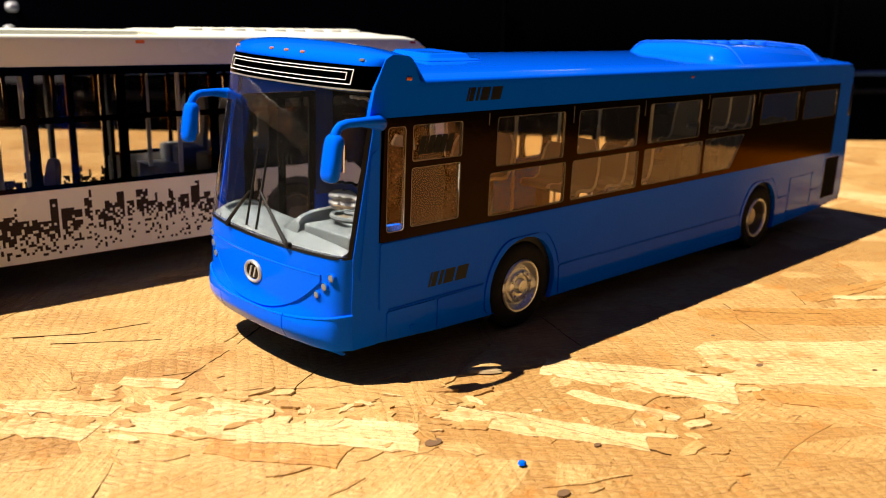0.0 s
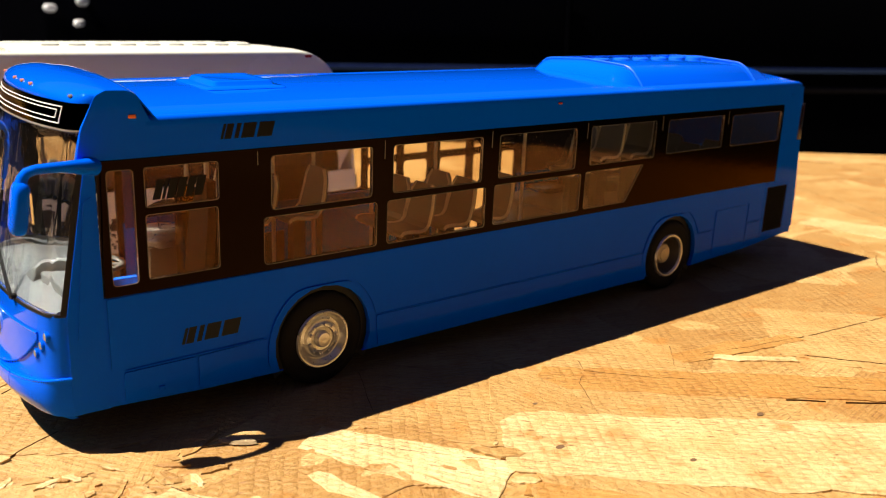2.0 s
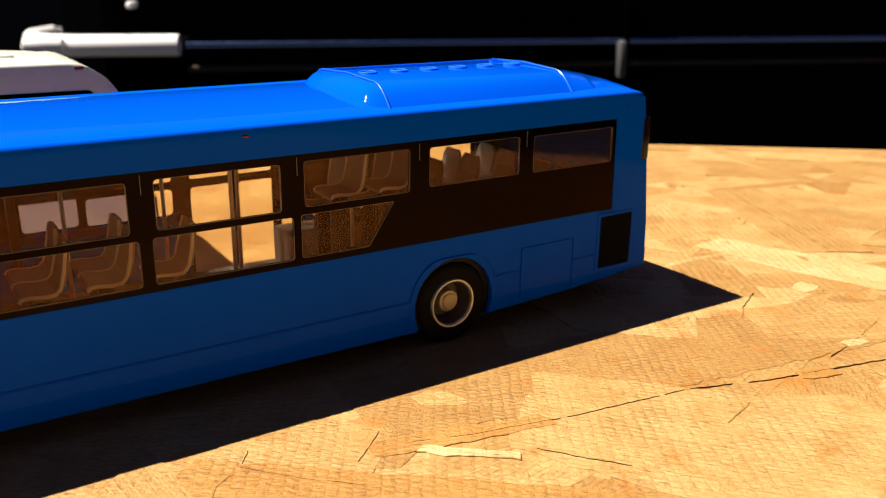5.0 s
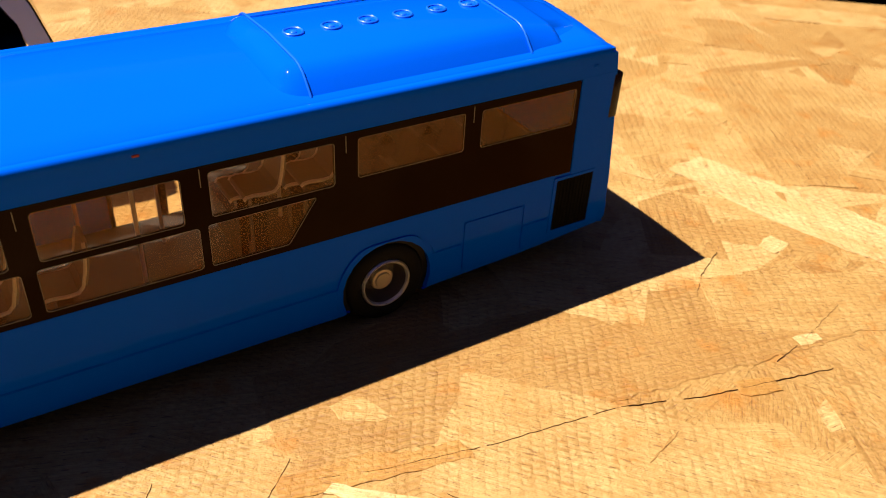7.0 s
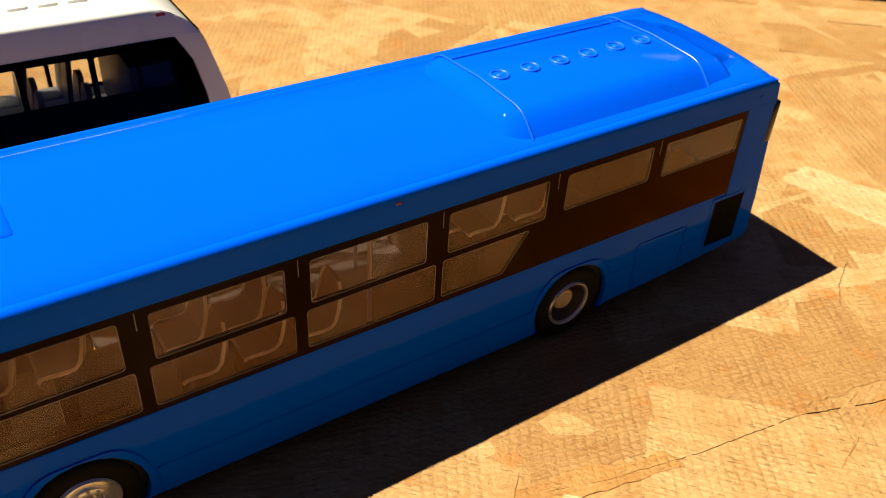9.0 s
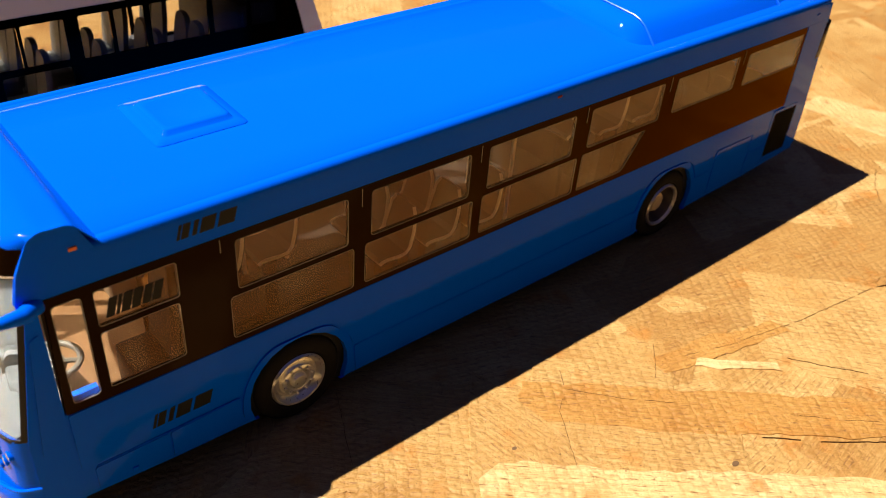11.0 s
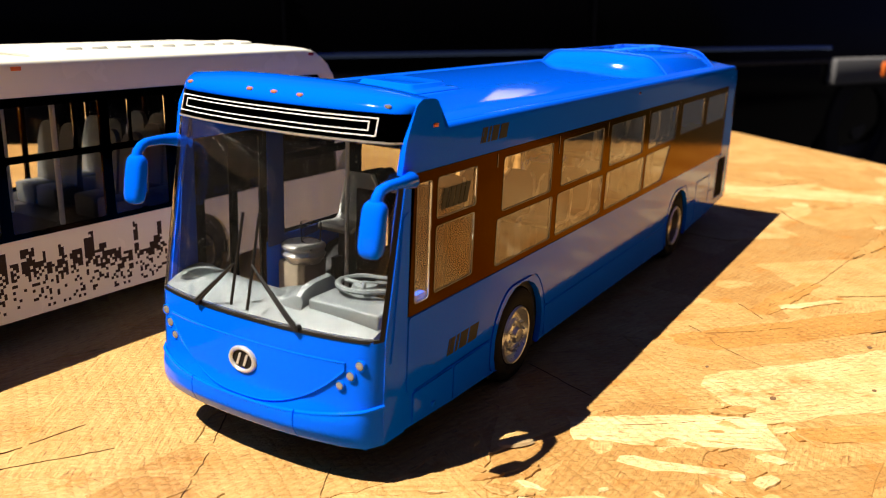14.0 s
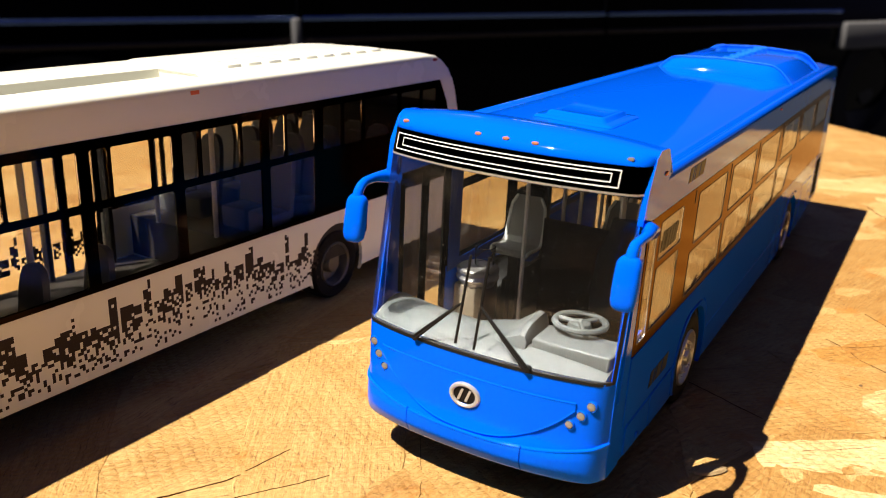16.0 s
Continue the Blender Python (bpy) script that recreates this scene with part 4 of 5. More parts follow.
bm = lathe(bmesh.new(), [(0.1, -0.15), (2.4, -0.1), (2.4, 0.4)], (0, 0, 0), 24, "x")
bmesh.ops.scale(bm, vec=(1, 1.12, 0.86), verts=bm.verts)
bmesh.ops.translate(bm, vec=(bx, 0.4, 21.6), verts=bm.verts)
part("badge_plate", bm, PRINT, badge)
for y in (-1.35, 0.45):
    bm = plate(bmesh.new(), [[(y - 0.75, 20.3), (y - 0.2, 20.3), (y + 0.75, 22.9), (y + 0.2, 22.9)]], lambda u, v, d: (bx - 0.35 + d, -u, v), 0.25)
    part("badge_mark", bm, RING, badge, smooth=0)

# windscreen and its frame
glass = part("windscreen", front_patch(-28.1, 28.1, 30.4, 66.2, 0.1, 0.7, 40, 14), SCREEN, blue_bus, "clear curved plastic windscreen with dust specks", 60)
glass.visible_shadow = False
for line in (((16.4, 65.2), (13.0, 64.6), (9.0, 63.8), (4.4, 62.8), (0.4, 61.4)), ((17.0, 64.6), (12.4, 62.6), (8.6, 60.0))):
    part("scratch", tube(bmesh.new(), [nose(y, z, 0.12) for y, z in line], 0.012, 4), SCRATCH, glass)
part("screen_gasket", front_patch(-28.0, 28.0, 29.9, 30.5, 0.15, 0.8, 40, 2), BLACK, blue_bus, smooth=50)
for y0, y1 in ((-28.5, -28.05), (28.05, 28.5)):
    part("screen_gasket", front_patch(y0, y1, 30.0, 66.6, 0.12, 0.8, 3, 14), BLACK, blue_bus, smooth=50)
part("screen_trim", front_patch(-28.2, 28.2, 66.4, 66.75, 0.35, 0.9, 40, 2), SILVER, blue_bus, "thin silver strip above windscreen", 60)
part("destination_sign", front_patch(-28.3, 28.3, 66.7, 71.7, 0.25, 1.2, 40, 4), BAND, blue_bus, "black destination sign with two thin white outlines", 60)


def sign_frame(y0, y1, z0, z1, w, name):
    bm = bmesh.new()
    for lo, hi in ((z0, z0 + w), (z1 - w, z1)):
        patch(bm, lambda u, v: nose(u, v, 0.36), span(y0, y1, 30), lambda u: lo, lambda u: hi, 1, 0.15, lambda u, v, t: nose(u, v, 0.2))
    for a, b in ((y0, y0 + w), (y1 - w, y1)):
        patch(bm, lambda u, v: nose(u, v, 0.37), span(a, b, 2), lambda u: z0, lambda u: z1, 2, 0.15, lambda u, v, t: nose(u, v, 0.2))
    part(name, bm, LINE, blue_bus, "thin white printed outline", 0)


sign_frame(-23.6, 25.9, 67.6, 70.9, 0.18, "sign_outline")
sign_frame(-22.0, 24.2, 68.5, 70.2, 0.16, "sign_outline")

# wipers
for foot, elbow, top, low in (((13.5, 30.3), (3.4, 40.6), (2.7, 50.6), (3.4, 32.4)), ((-12.4, 30.5), (-1.1, 41.2), (-1.4, 51.0), (-0.9, 32.2))):
    bm = bmesh.new()
    for shift in (0.0, 0.85):
        pts = [nose(foot[0] + (elbow[0] - foot[0]) * s, foot[1] + shift * (1 - s) + (elbow[1] - foot[1]) * s, 0.9 + 0.6 * s) for s in span(0, 1, 5)]
        tube(bm, pts, 0.32, 6)
    tube(bm, [nose(low[0] + (top[0] - low[0]) * s, low[1] + (top[1] - low[1]) * s, 1.2) for s in span(0, 1, 5)], 0.3, 6)
    lathe(bm, [(0.7, 0.3), (0.7, -0.9), (0.3, -1.1)], nose(foot[0], foot[1] + 0.3), 12, "x")
    part("wiper", bm, BLACK, blue_bus, "thin black wiper")

# mirrors
for sign, e, rise in ((-1, 30.4, 0.0), (1, 28.6, 0.6)):
    arm = [(9.4, 27.9, 59.6), (6.6, max(28.9, e), 60.2), (2.0, e + 0.5, 60.6), (-1.8, e + 0.3, 60.5), (-3.4, e, 60.0), (-4.3, e, 59.0), (-4.6, e, 57.8)]
    arm = [(x, sign * y, z + rise) for x, y, z in arm]
    mirror = part("mirror_arm", tube(bmesh.new(), arm, [1.9, 1.5, 1.0, 0.95, 1.0, 1.05, 1.2], 12), BLUE, blue_bus, smooth=60)
    secs = []
    for s, k, z in ((0.55, 0, 58.4), (0.8, 0, 57.9), (0.96, 0, 57.2), (1.0, -0.2, 56.2), (1.04, -0.6, 53.4), (1.02, -1.1, 50.4), (0.92, -1.2, 49.3), (0.7, -1.2, 48.7), (0.4, -1.2, 48.5)):
        ring = [(abs(math.cos(a)) ** 0.7 * (1 if math.cos(a) > 0 else -1), abs(math.sin(a)) ** 0.7 * (1 if math.sin(a) > 0 else -1)) for a in (2 * math.pi * i / 20 for i in range(20))]
        secs.append([(-4.7 + k + s * 1.6 * u, sign * (e - 0.1) + s * 2.35 * v, z + rise) for u, v in ring])
    part("mirror_head", loft(bmesh.new(), secs), BLUE, mirror, smooth=60)
    part("mirror_glass", loft(bmesh.new(), [[(x + k, sign * e + w * 1.6, z + rise) for w, z in ((-1, 50.6), (1, 50.6), (1, 56.4), (-1, 56.4))] for x, k in ((-3.7, 0.0), (-3.3, 0.0))]), CHROME, mirror)


# slanted marks on the side: dark blocks in place of the maker's lettering
def slant_marks(x0, x1, z0, z1, y, name, mat, parent, label, bars):
    w = x1 - x0
    mark = None
    for a, b in bars:
        s = (z1 - z0) * 0.28
        loop = [(x0 + a * w, z0), (x0 + b * w, z0), (x0 + b * w + s, z1), (x0 + a * w + s, z1)]
        ob = part(name, plate(bmesh.new(), [loop], side_fn(y, -1), 0.2), mat, parent, label if mark is None else "", 0)
        mark = mark or ob


WORDBARS = ((0.0, 0.05), (0.07, 0.2), (0.26, 0.34), (0.39, 0.64), (0.7, 1.0))
slant_marks(25.3, 38.6, 19.0, 22.6, HALF + 0.2, "maker_mark", PRINT, blue_bus, "black slanted maker's mark", WORDBARS)
slant_marks(36.0, 48.2, 63.2, 66.4, HALF + 0.06, "maker_mark", PRINT, blue_bus, "black slanted maker's mark", WORDBARS)
slant_marks(20.6, 31.4, 51.8, 56.0, HALF + 0.06, "window_sign_mark", PRINT, blue_bus, "black slanted window sign", ((0.0, 0.15), (0.18, 0.24), (0.27, 0.43), (0.46, 0.62), (0.65, 0.8), (0.83, 1.0)))

# wheels ---------------------------------------------------------------
def wheel(cx, sign, deep):
    axle = AXLE - (2 * HALF * math.sin(LEAN) if sign > 0 else 0.0)
    face = sign * (HALF - 0.5)
    turn = lambda prof: [(r, -sign * h) for r, h in prof]
    tyre = lathe(bmesh.new(), turn([(7.3, 0.9), (7.8, 0.1), (9.4, -0.25), (11.0, 0.0), (11.8, 0.7), (12.1, 1.6), (12.1, 8.0), (11.6, 9.0), (8, 9.2), (7.3, 8.0)]), (cx, face, axle), 44, "y", close=True)
    w = part("wheel", tyre, RUBBER, blue_bus, "black rubber tyre with silver rim")
    if deep:
        prof = [(7.5, 0.2), (7.2, -0.3), (6.75, -0.25), (6.45, 0.15), (6.4, 0.8), (7.3, 0.9)]
        dish = [(6.42, 0.5), (6.1, 2.2), (5.7, 4.6), (5.2, 5.4), (3.1, 5.5)]
        hub = [(3.5, 5.4), (3.4, 2.6), (3.1, 2.1), (2.4, 2.0), (2.2, 1.6), (0.1, 1.5)]
    else:
        prof = [(7.5, 0.2), (7.2, -0.3), (6.8, -0.2), (6.5, 0.6), (5.6, 1.3), (4.9, 1.1), (4.5, 0.3), (4.3, 0.1), (3.3, 0.0), (3.0, 0.5), (2.2, 0.6), (2.0, -0.3), (1.7, -0.7), (0.9, -0.8), (0.1, -0.7)]
    rim = part("rim", lathe(bmesh.new(), turn(prof), (cx, face, axle), 40, close=deep, open_end=not deep), SILVER, w, smooth=40)
    if deep:
        part("rim_dish", lathe(bmesh.new(), turn(dish), (cx, face, axle), 40, open_end=True), RIMDARK, rim, "dark deep rim dish", 40)
        part("hub", lathe(bmesh.new(), turn(hub), (cx, face, axle), 28, open_end=True), HUB, rim, "bronze coloured hub", 40)
    else:
        for k in range(10):
            a = 2 * math.pi * k / 10 + 0.2
            c = (cx + 3.85 * math.cos(a), face, axle + 3.85 * math.sin(a))
            part("wheel_nut", lathe(bmesh.new(), turn([(0.42, 0.2), (0.42, -0.35), (0.25, -0.5)]), c, 6), SILVER, rim, smooth=0)


for cx in (WHEEL_F, WHEEL_R):
    for sign in (-1, 1):
        wheel(cx, sign, cx == WHEEL_R)

# chassis and cabin -----------------------------------------------------
bm = bmesh.new()
box(bm, 6, 274, -18.5, 18.5, 6.0, 13.5)
for x0, x1 in ((8, 46.5), (77.5, 185), (215, 270)):
    box(bm, x0, x1, -26.8, 26.8, 8.4, 13.4)
part("chassis", bm, BLACK, blue_bus, smooth=0)
for cx in (WHEEL_F, WHEEL_R):
    for sign in (-1, 1):
        bm = bmesh.new()
        prof = [(x, z) for x, z in arc(cx, AXLE, 14.2, 200, -20)]
        loft(bm, [[(x, sign * 18.0, z), (x, sign * 27.4, z), (x + (x - cx) * 0.04, sign * 27.4, z + 0.7), (x + (x - cx) * 0.04, sign * 18.0, z + 0.7)] for x, z in prof])
        box(bm, cx - 14.5, cx + 14.5, min(sign * 17.2, sign * 18.4), max(sign * 17.2, sign * 18.4), 6, 27)
        ring = arc(cx, AXLE + 0.4, 12.0, 212, -32) + arc(cx, AXLE + 0.4, 15.2, -32, 212)
        plate(bm, [ring], side_fn(HALF - 1.45, sign), 0.6)
        part("wheel_well", bm, BLACK, blue_bus, smooth=30)
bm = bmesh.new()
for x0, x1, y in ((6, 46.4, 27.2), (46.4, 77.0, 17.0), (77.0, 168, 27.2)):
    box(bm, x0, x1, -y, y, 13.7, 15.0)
part("cabin_floor", bm, SHADEGREY, blue_bus, smooth=0)
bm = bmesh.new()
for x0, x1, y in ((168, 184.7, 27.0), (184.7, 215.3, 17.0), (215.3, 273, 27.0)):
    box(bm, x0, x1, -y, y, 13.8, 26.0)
part("rear_platform", bm, SHADEGREY, blue_bus, smooth=0)
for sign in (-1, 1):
    part("wheel_box", boxed(184.0, 216.0, min(sign * 16.9, sign * 27.2), max(sign * 16.9, sign * 27.2), 26.9, 28.0), SHADEGREY, blue_bus, smooth=0)
part("cabin_ceiling", boxed(24, 269, -27.0, 27.0, 64.9, 66.0), SHADEGREY, blue_bus, smooth=0)


def seat(x, y, z, floor, high, rim=True):
    """A moulded shell seat: cushion top at z; rim paints light along both edges, without it the seat is darkened."""
    line = [(0.0, z - 0.9), (0.5, z - 0.2), (2.0, z), (5.5, z - 0.4), (7.6, z - 0.2), (8.8, z + 1.0), (9.4, z + 3.2), (9.9, z + 0.45 * high), (10.6, z + 0.8 * high), (10.9, z + high)]
    wide = [5.0, 5.2, 5.3, 5.3, 5.3, 5.2, 5.2, 5.1, 4.7, 3.4]
    cushion, back = bmesh.new(), bmesh.new()
    loft(cushion, [[(x + u, y - w, h), (x + u, y + w, h), (x + u + 0.2, y + w, h - 0.9), (x + u + 0.2, y - w, h - 0.9)] for (u, h), w in list(zip(line, wide))[:6]])
    loft(back, [[(x + u, y - w, h), (x + u, y + w, h), (x + u + 0.9, y + w, h - 0.2), (x + u + 0.9, y - w, h - 0.2)] for (u, h), w in list(zip(line, wide))[5:]])
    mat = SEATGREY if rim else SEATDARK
    holder = part("passenger_seat", cushion, mat, blue_bus, "grey moulded bus seat with light painted along its rims" if rim else "grey moulded bus seat painted darker for shade")
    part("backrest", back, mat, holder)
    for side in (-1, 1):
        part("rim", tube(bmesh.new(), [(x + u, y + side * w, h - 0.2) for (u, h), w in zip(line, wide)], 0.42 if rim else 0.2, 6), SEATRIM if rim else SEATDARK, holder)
    part("seat_leg", boxed(x + 3, x + 6.6, y - 1.4, y + 1.4, floor + 0.02, z - 1.2), BLACK, holder)


for x, rows in ((46, (-10.0,)), (60, (-10.0,)), (87, (-20.4, -9.4)), (101.4, (-20.4, -9.4)), (115.8, (-20.4,))):
    for y in rows:
        seat(x, y, 35.2 if x > 80 else 40.0, 15.0, 11.0)
seat(47.0, 17.0, 35.6, 15.0, 12.0)
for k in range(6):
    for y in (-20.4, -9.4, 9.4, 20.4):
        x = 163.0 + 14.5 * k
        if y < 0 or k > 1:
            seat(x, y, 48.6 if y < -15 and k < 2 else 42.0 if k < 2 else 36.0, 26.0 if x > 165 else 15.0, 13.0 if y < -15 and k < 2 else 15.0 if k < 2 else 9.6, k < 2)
for x, y in ((39, -14), (70, 12), (83, 12), (104, 13), (131, 16), (140, -15), (152, 14), (180, -4), (45, 12)):
    part("grab_pole", tube(bmesh.new(), [(x, y, 14.9), (x, y, 65)], 0.55, 8), POLE, blue_bus)
for y in (-15, 15):
    part("grab_rail", tube(bmesh.new(), [(36, y, 60), (262, y, 60)], 0.5, 8), POLE, blue_bus)

# driver's place
part("entry_floor", boxed(6.0, 46.0, -8.0, 27.0, 14.7, 15.35, bevel=0.1), ENTRY, blue_bus, "entry floor with warm sunlight painted in")
dash = bmesh.new()
patch(dash, lambda u, v: (nose(u, 31)[0] + 1.0 + v * 13, u, 30.6 + 2.4 * math.sin(v * 2.6)), span(-26.8, 26.8, 40), lambda u: 0.0, lambda u: 1.0, 8, 1, lambda u, v, t: (nose(u, 31)[0] + 1.0 + v * 13, u, 24.0))
dashboard = part("dashboard", dash, GREY, blue_bus, "pale grey moulded dashboard", 50)
box(bm := bmesh.new(), 2.2, 11.0, -26.6, -10.2, 30.8, 34.6, bevel=0.5, seg=3)
part("instrument_cowl", bm, GREY, dashboard)
bm = loft(bmesh.new(), [[(x, -9.6, 30.6), (x, 6.0, 30.6), (x, 4.0, 31.2 + 0.2 * k), (x, -3.0, 31.6 + 1.8 * k), (x, -6.4, 31.8 + 4.0 * k), (x, -7.8, 31.8 + 5.0 * k), (x, -8.8, 31.8 + 4.7 * k), (x, -9.4, 31.6 + 3.4 * k)] for x, k in ((0.8, 0.1), (1.6, 0.6), (3.0, 0.85), (6.0, 1.0), (11.4, 1.05), (12.4, 0.9))])
part("centre_cowl", bm, GREY, dashboard, smooth=30)
wheel_c, tilt = Vector((12.2, -16.4, 36.2)), Euler((0, radians(0.5), 0)).to_matrix()
bm = bmesh.new()
lathe(bm, [(5.2 + 0.7 * math.cos(a), 0.62 * math.sin(a)) for a in (2 * math.pi * i / 8 for i in range(8))], (0, 0, 0), 28, "z", close=True)
lathe(bm, [(0.1, -2.6), (2.0, -2.4), (2.6, -0.9), (2.2, 0.0), (0.1, 0.2)], (0, 0, 0), 18, "z")
for a in (90, 210, 330):
    tube(bm, [(0, 0, -0.1), (5.0 * math.cos(radians(a)), 5.0 * math.sin(radians(a)), 0)], 0.55, 6)
bmesh.ops.transform(bm, matrix=Matrix.Translation(wheel_c) @ tilt.to_4x4(), verts=bm.verts)
steer = part("steering_wheel", bm, GREY, blue_bus, "pale grey three-spoke steering wheel")
part("steering_column", tube(bmesh.new(), [wheel_c, wheel_c + Vector((-3.0, 0, -7))], 1.0, 8), GREY, steer)
box(bm := bmesh.new(), 26, 36, -21, -10, 15, 29, bevel=1.0)
driver = part("driver_seat", bm, BLACK, blue_bus, "black driver's seat")
bm = loft(bmesh.new(), [[(x, -15.5 - w, z), (x, -15.5 + w, z), (x + 2.2, -15.5 + w, z), (x + 2.2, -15.5 - w, z)] for x, z, w in ((34, 27, 5.2), (35, 36, 5.4), (36, 44, 5.0), (36.8, 48.5, 3.2), (37, 52, 2.8))])
part("backrest", bm, BLACK, driver)
bm = box(bmesh.new(), 36.4, 45.4, 18.4, 27.0, 15.1, 27.4, bevel=0.8)
fare = part("fare_box", bm, FAREBOX, blue_bus, "tan box with a round silver rim and a clear cup")
bm = lathe(bmesh.new(), [(4.4, 26.8), (4.8, 28.0), (5.4, 28.4), (5.6, 29.0), (5.1, 29.6), (5.0, 30.2), (5.5, 30.5), (5.5, 31.2), (4.9, 31.6), (3.2, 31.5), (0.2, 31.3)], (41, 22.4, 0), 32, "z")
part("rim", bm, SILVER, fare, "bright silver round rim")
bm = lathe(bmesh.new(), [(2.5, 31.4), (2.6, 33.0), (2.75, 36.4), (2.45, 36.4), (2.3, 33.0), (2.2, 31.8)], (43.2, 21.8, 0), 24, "z", close=True)
part("cup", bm, SMOKED, fare, "clear plastic cup").visible_shadow = False
part("cab_partition", boxed(38.2, 39.0, -27, 4.4, 15, 48.6, bevel=0.2), BAND, blue_bus)
part("front_ceiling", boxed(9.5, 24, -26.8, 26.8, 65.0, 66.2), BLACK, blue_bus, smooth=0)
for sign in (-1, 1):
    lining = [(9.4, 31), (9.4, 65.5), (9.0, 65.5), (6.0, 52.0), (3.6, 31.5)]
    part("pillar_lining", plate(bmesh.new(), [lining], side_fn(HALF - 1.6, sign), 0.4), NAVY, blue_bus, smooth=0)


# ---- the white model bus beside it, its own x along its side, rear at the high end ----
white_bus = thing("model_bus", "white toy city bus with black windows and dark skyline print", "model bus", mm_pose(12, 120.6, 0, 0, 0, -2.17), group="model buses")
white_bus.scale = (1.0, 1.0, 1.04)
WH = 29.0


def wside(y):
    return lambda u, v, d: (u, -(y - d), v)


def wfar(y):
    return lambda u, v, d: (u, y - d, v)


W_AXLE, W_REAR, W_FRONT = 11.5, 58.5, -92.0
REAR = [(8, 135.4), (20, 136.0), (40, 134.8), (45, 133.8), (53, 131.2), (60, 129.0), (64.7, 126.8), (68.3, 124.0), (71.7, 119.0), (74, 113.0), (75.5, 107.0)]


def w_back(z):
    return lerp(REAR, z)


low = [(-140, 8.4), (W_FRONT - 13, 8.2), *arc(W_FRONT, W_AXLE + 0.4, 13.2, 203, -23), (W_FRONT + 13, 8.2), (W_REAR - 13, 8.2), *arc(W_REAR, W_AXLE + 0.4, 13.2, 203, -23), (W_REAR + 13, 8.2), (135, 9.5), (135.8, 29.0), (-140, 29.0)]
DOOR = (-31.0, 11.4)
low_far = low[:-2] + [(135.8, 29.0), (DOOR[1], 29.0), (DOOR[1], 11.0), (DOOR[0], 11.0), (DOOR[0], 29.0), (-140, 29.0)]
part("side_wall", plate(bmesh.new(), [low], wside(WH), 1.2), WHITE, white_bus, smooth=20)
part("side_wall", plate(bmesh.new(), [low_far], wfar(WH), 1.2), WHITE, white_bus, smooth=20)
# window frames: posts at even bays, sliding tops split by thin bars
POSTS = [-115, -87.5, -60, -32.4, -5.0, 26.8, 49.8]
BARS = {-115: (-106,), -87.5: (-78, -69), -60: (-52.5, -39.2), -32.4: (-25.4, -12.8), -5.0: (2.6, 17.4), 26.8: (35.5,)}
holes = []
for a, b in zip(POSTS, POSTS[1:]):
    holes.append(rr(a + 1.6, 30.4, b - 1.6, 48.4, 0.9))
    edges = [a + 1.6, *BARS[a], b - 1.6]
    for e0, e1 in zip(edges, edges[1:]):
        holes.append(rr(e0 + (0.5 if e0 != edges[0] else 0), 50.2, e1 - (0.5 if e1 != edges[-1] else 0), 62.2, 0.6))
holes += [rr(52.2, 49.6, 61.4, 62.4, 0.6), rr(62.6, 49.6, 71.8, 62.4, 0.6), rr(73.6, 49.6, 92.2, 62.4, 0.6), rr(94.0, 49.6, 106.0, 62.2, 0.6), rr(107.2, 49.6, 116.6, 61.8, 0.6)]
frame_out = rounded([(-138, 29.1), (127.6, 29.1), (126.6, 44.0), (123.6, 56.0), (118.4, 64.6), (-138, 64.6)], 0.8, 3)
part("window_band", plate(bmesh.new(), [frame_out, *holes], wside(WH + 0.1), 0.9), BAND, white_bus, "black window surround", 20)
leaves = [rr(DOOR[0] + 1.4, 12.6, -2.2, 61.0, 0.9), rr(0.4, 12.6, DOOR[1] - 1.4, 61.0, 0.9)]
far_holes = list(leaves)
for a, b in ((-114.0, -88.4), (-86.6, -60.9), (-59.1, -33.0), (13.6, 36.6), (38.2, 61.2), (62.8, 85.8), (87.4, 112.0)):
    far_holes += [rr(a, 30.4, b, 57.0, 0.9), rr(a, 58.0, b, 62.4, 0.6)]
for piece in ([(-138, 29.1), (DOOR[0], 29.1), (DOOR[0], 64.6), (-138, 64.6)], [(DOOR[0], 11.2), (DOOR[1], 11.2), (DOOR[1], 64.6), (DOOR[0], 64.6)], [(DOOR[1], 29.1), (127.6, 29.1), (126.6, 44.0), (123.6, 56.0), (118.4, 64.6), (DOOR[1], 64.6)]):
    inside = [h for h in far_holes if piece[0][0] < h[0][0] < piece[1][0]]
    part("window_band", plate(bmesh.new(), [piece, *inside], wfar(WH + 0.1), 0.9), BAND, white_bus, "black window surround", 20)
for fn, loops in ((wside(WH - 0.15), holes), (wfar(WH - 0.15), far_holes)):
    for loop in loops:
        pane = part("window_pane", plate(bmesh.new(), [loop], fn, 0.5), SMOKED, white_bus, smooth=20)
        pane.visible_shadow = False
# white frame behind the pane band and the curved rear quarter
quarter = [(128.0, 29.0), *[(REAR[i][1], REAR[i][0]) for i in range(2, 7)], (118.7, 64.9), (124.0, 56.0), (127.0, 44.0)]
for fn in (wside(WH), wfar(WH)):
    part("rear_quarter", plate(bmesh.new(), [quarter], fn, 1.2), WHITE, white_bus, smooth=20)


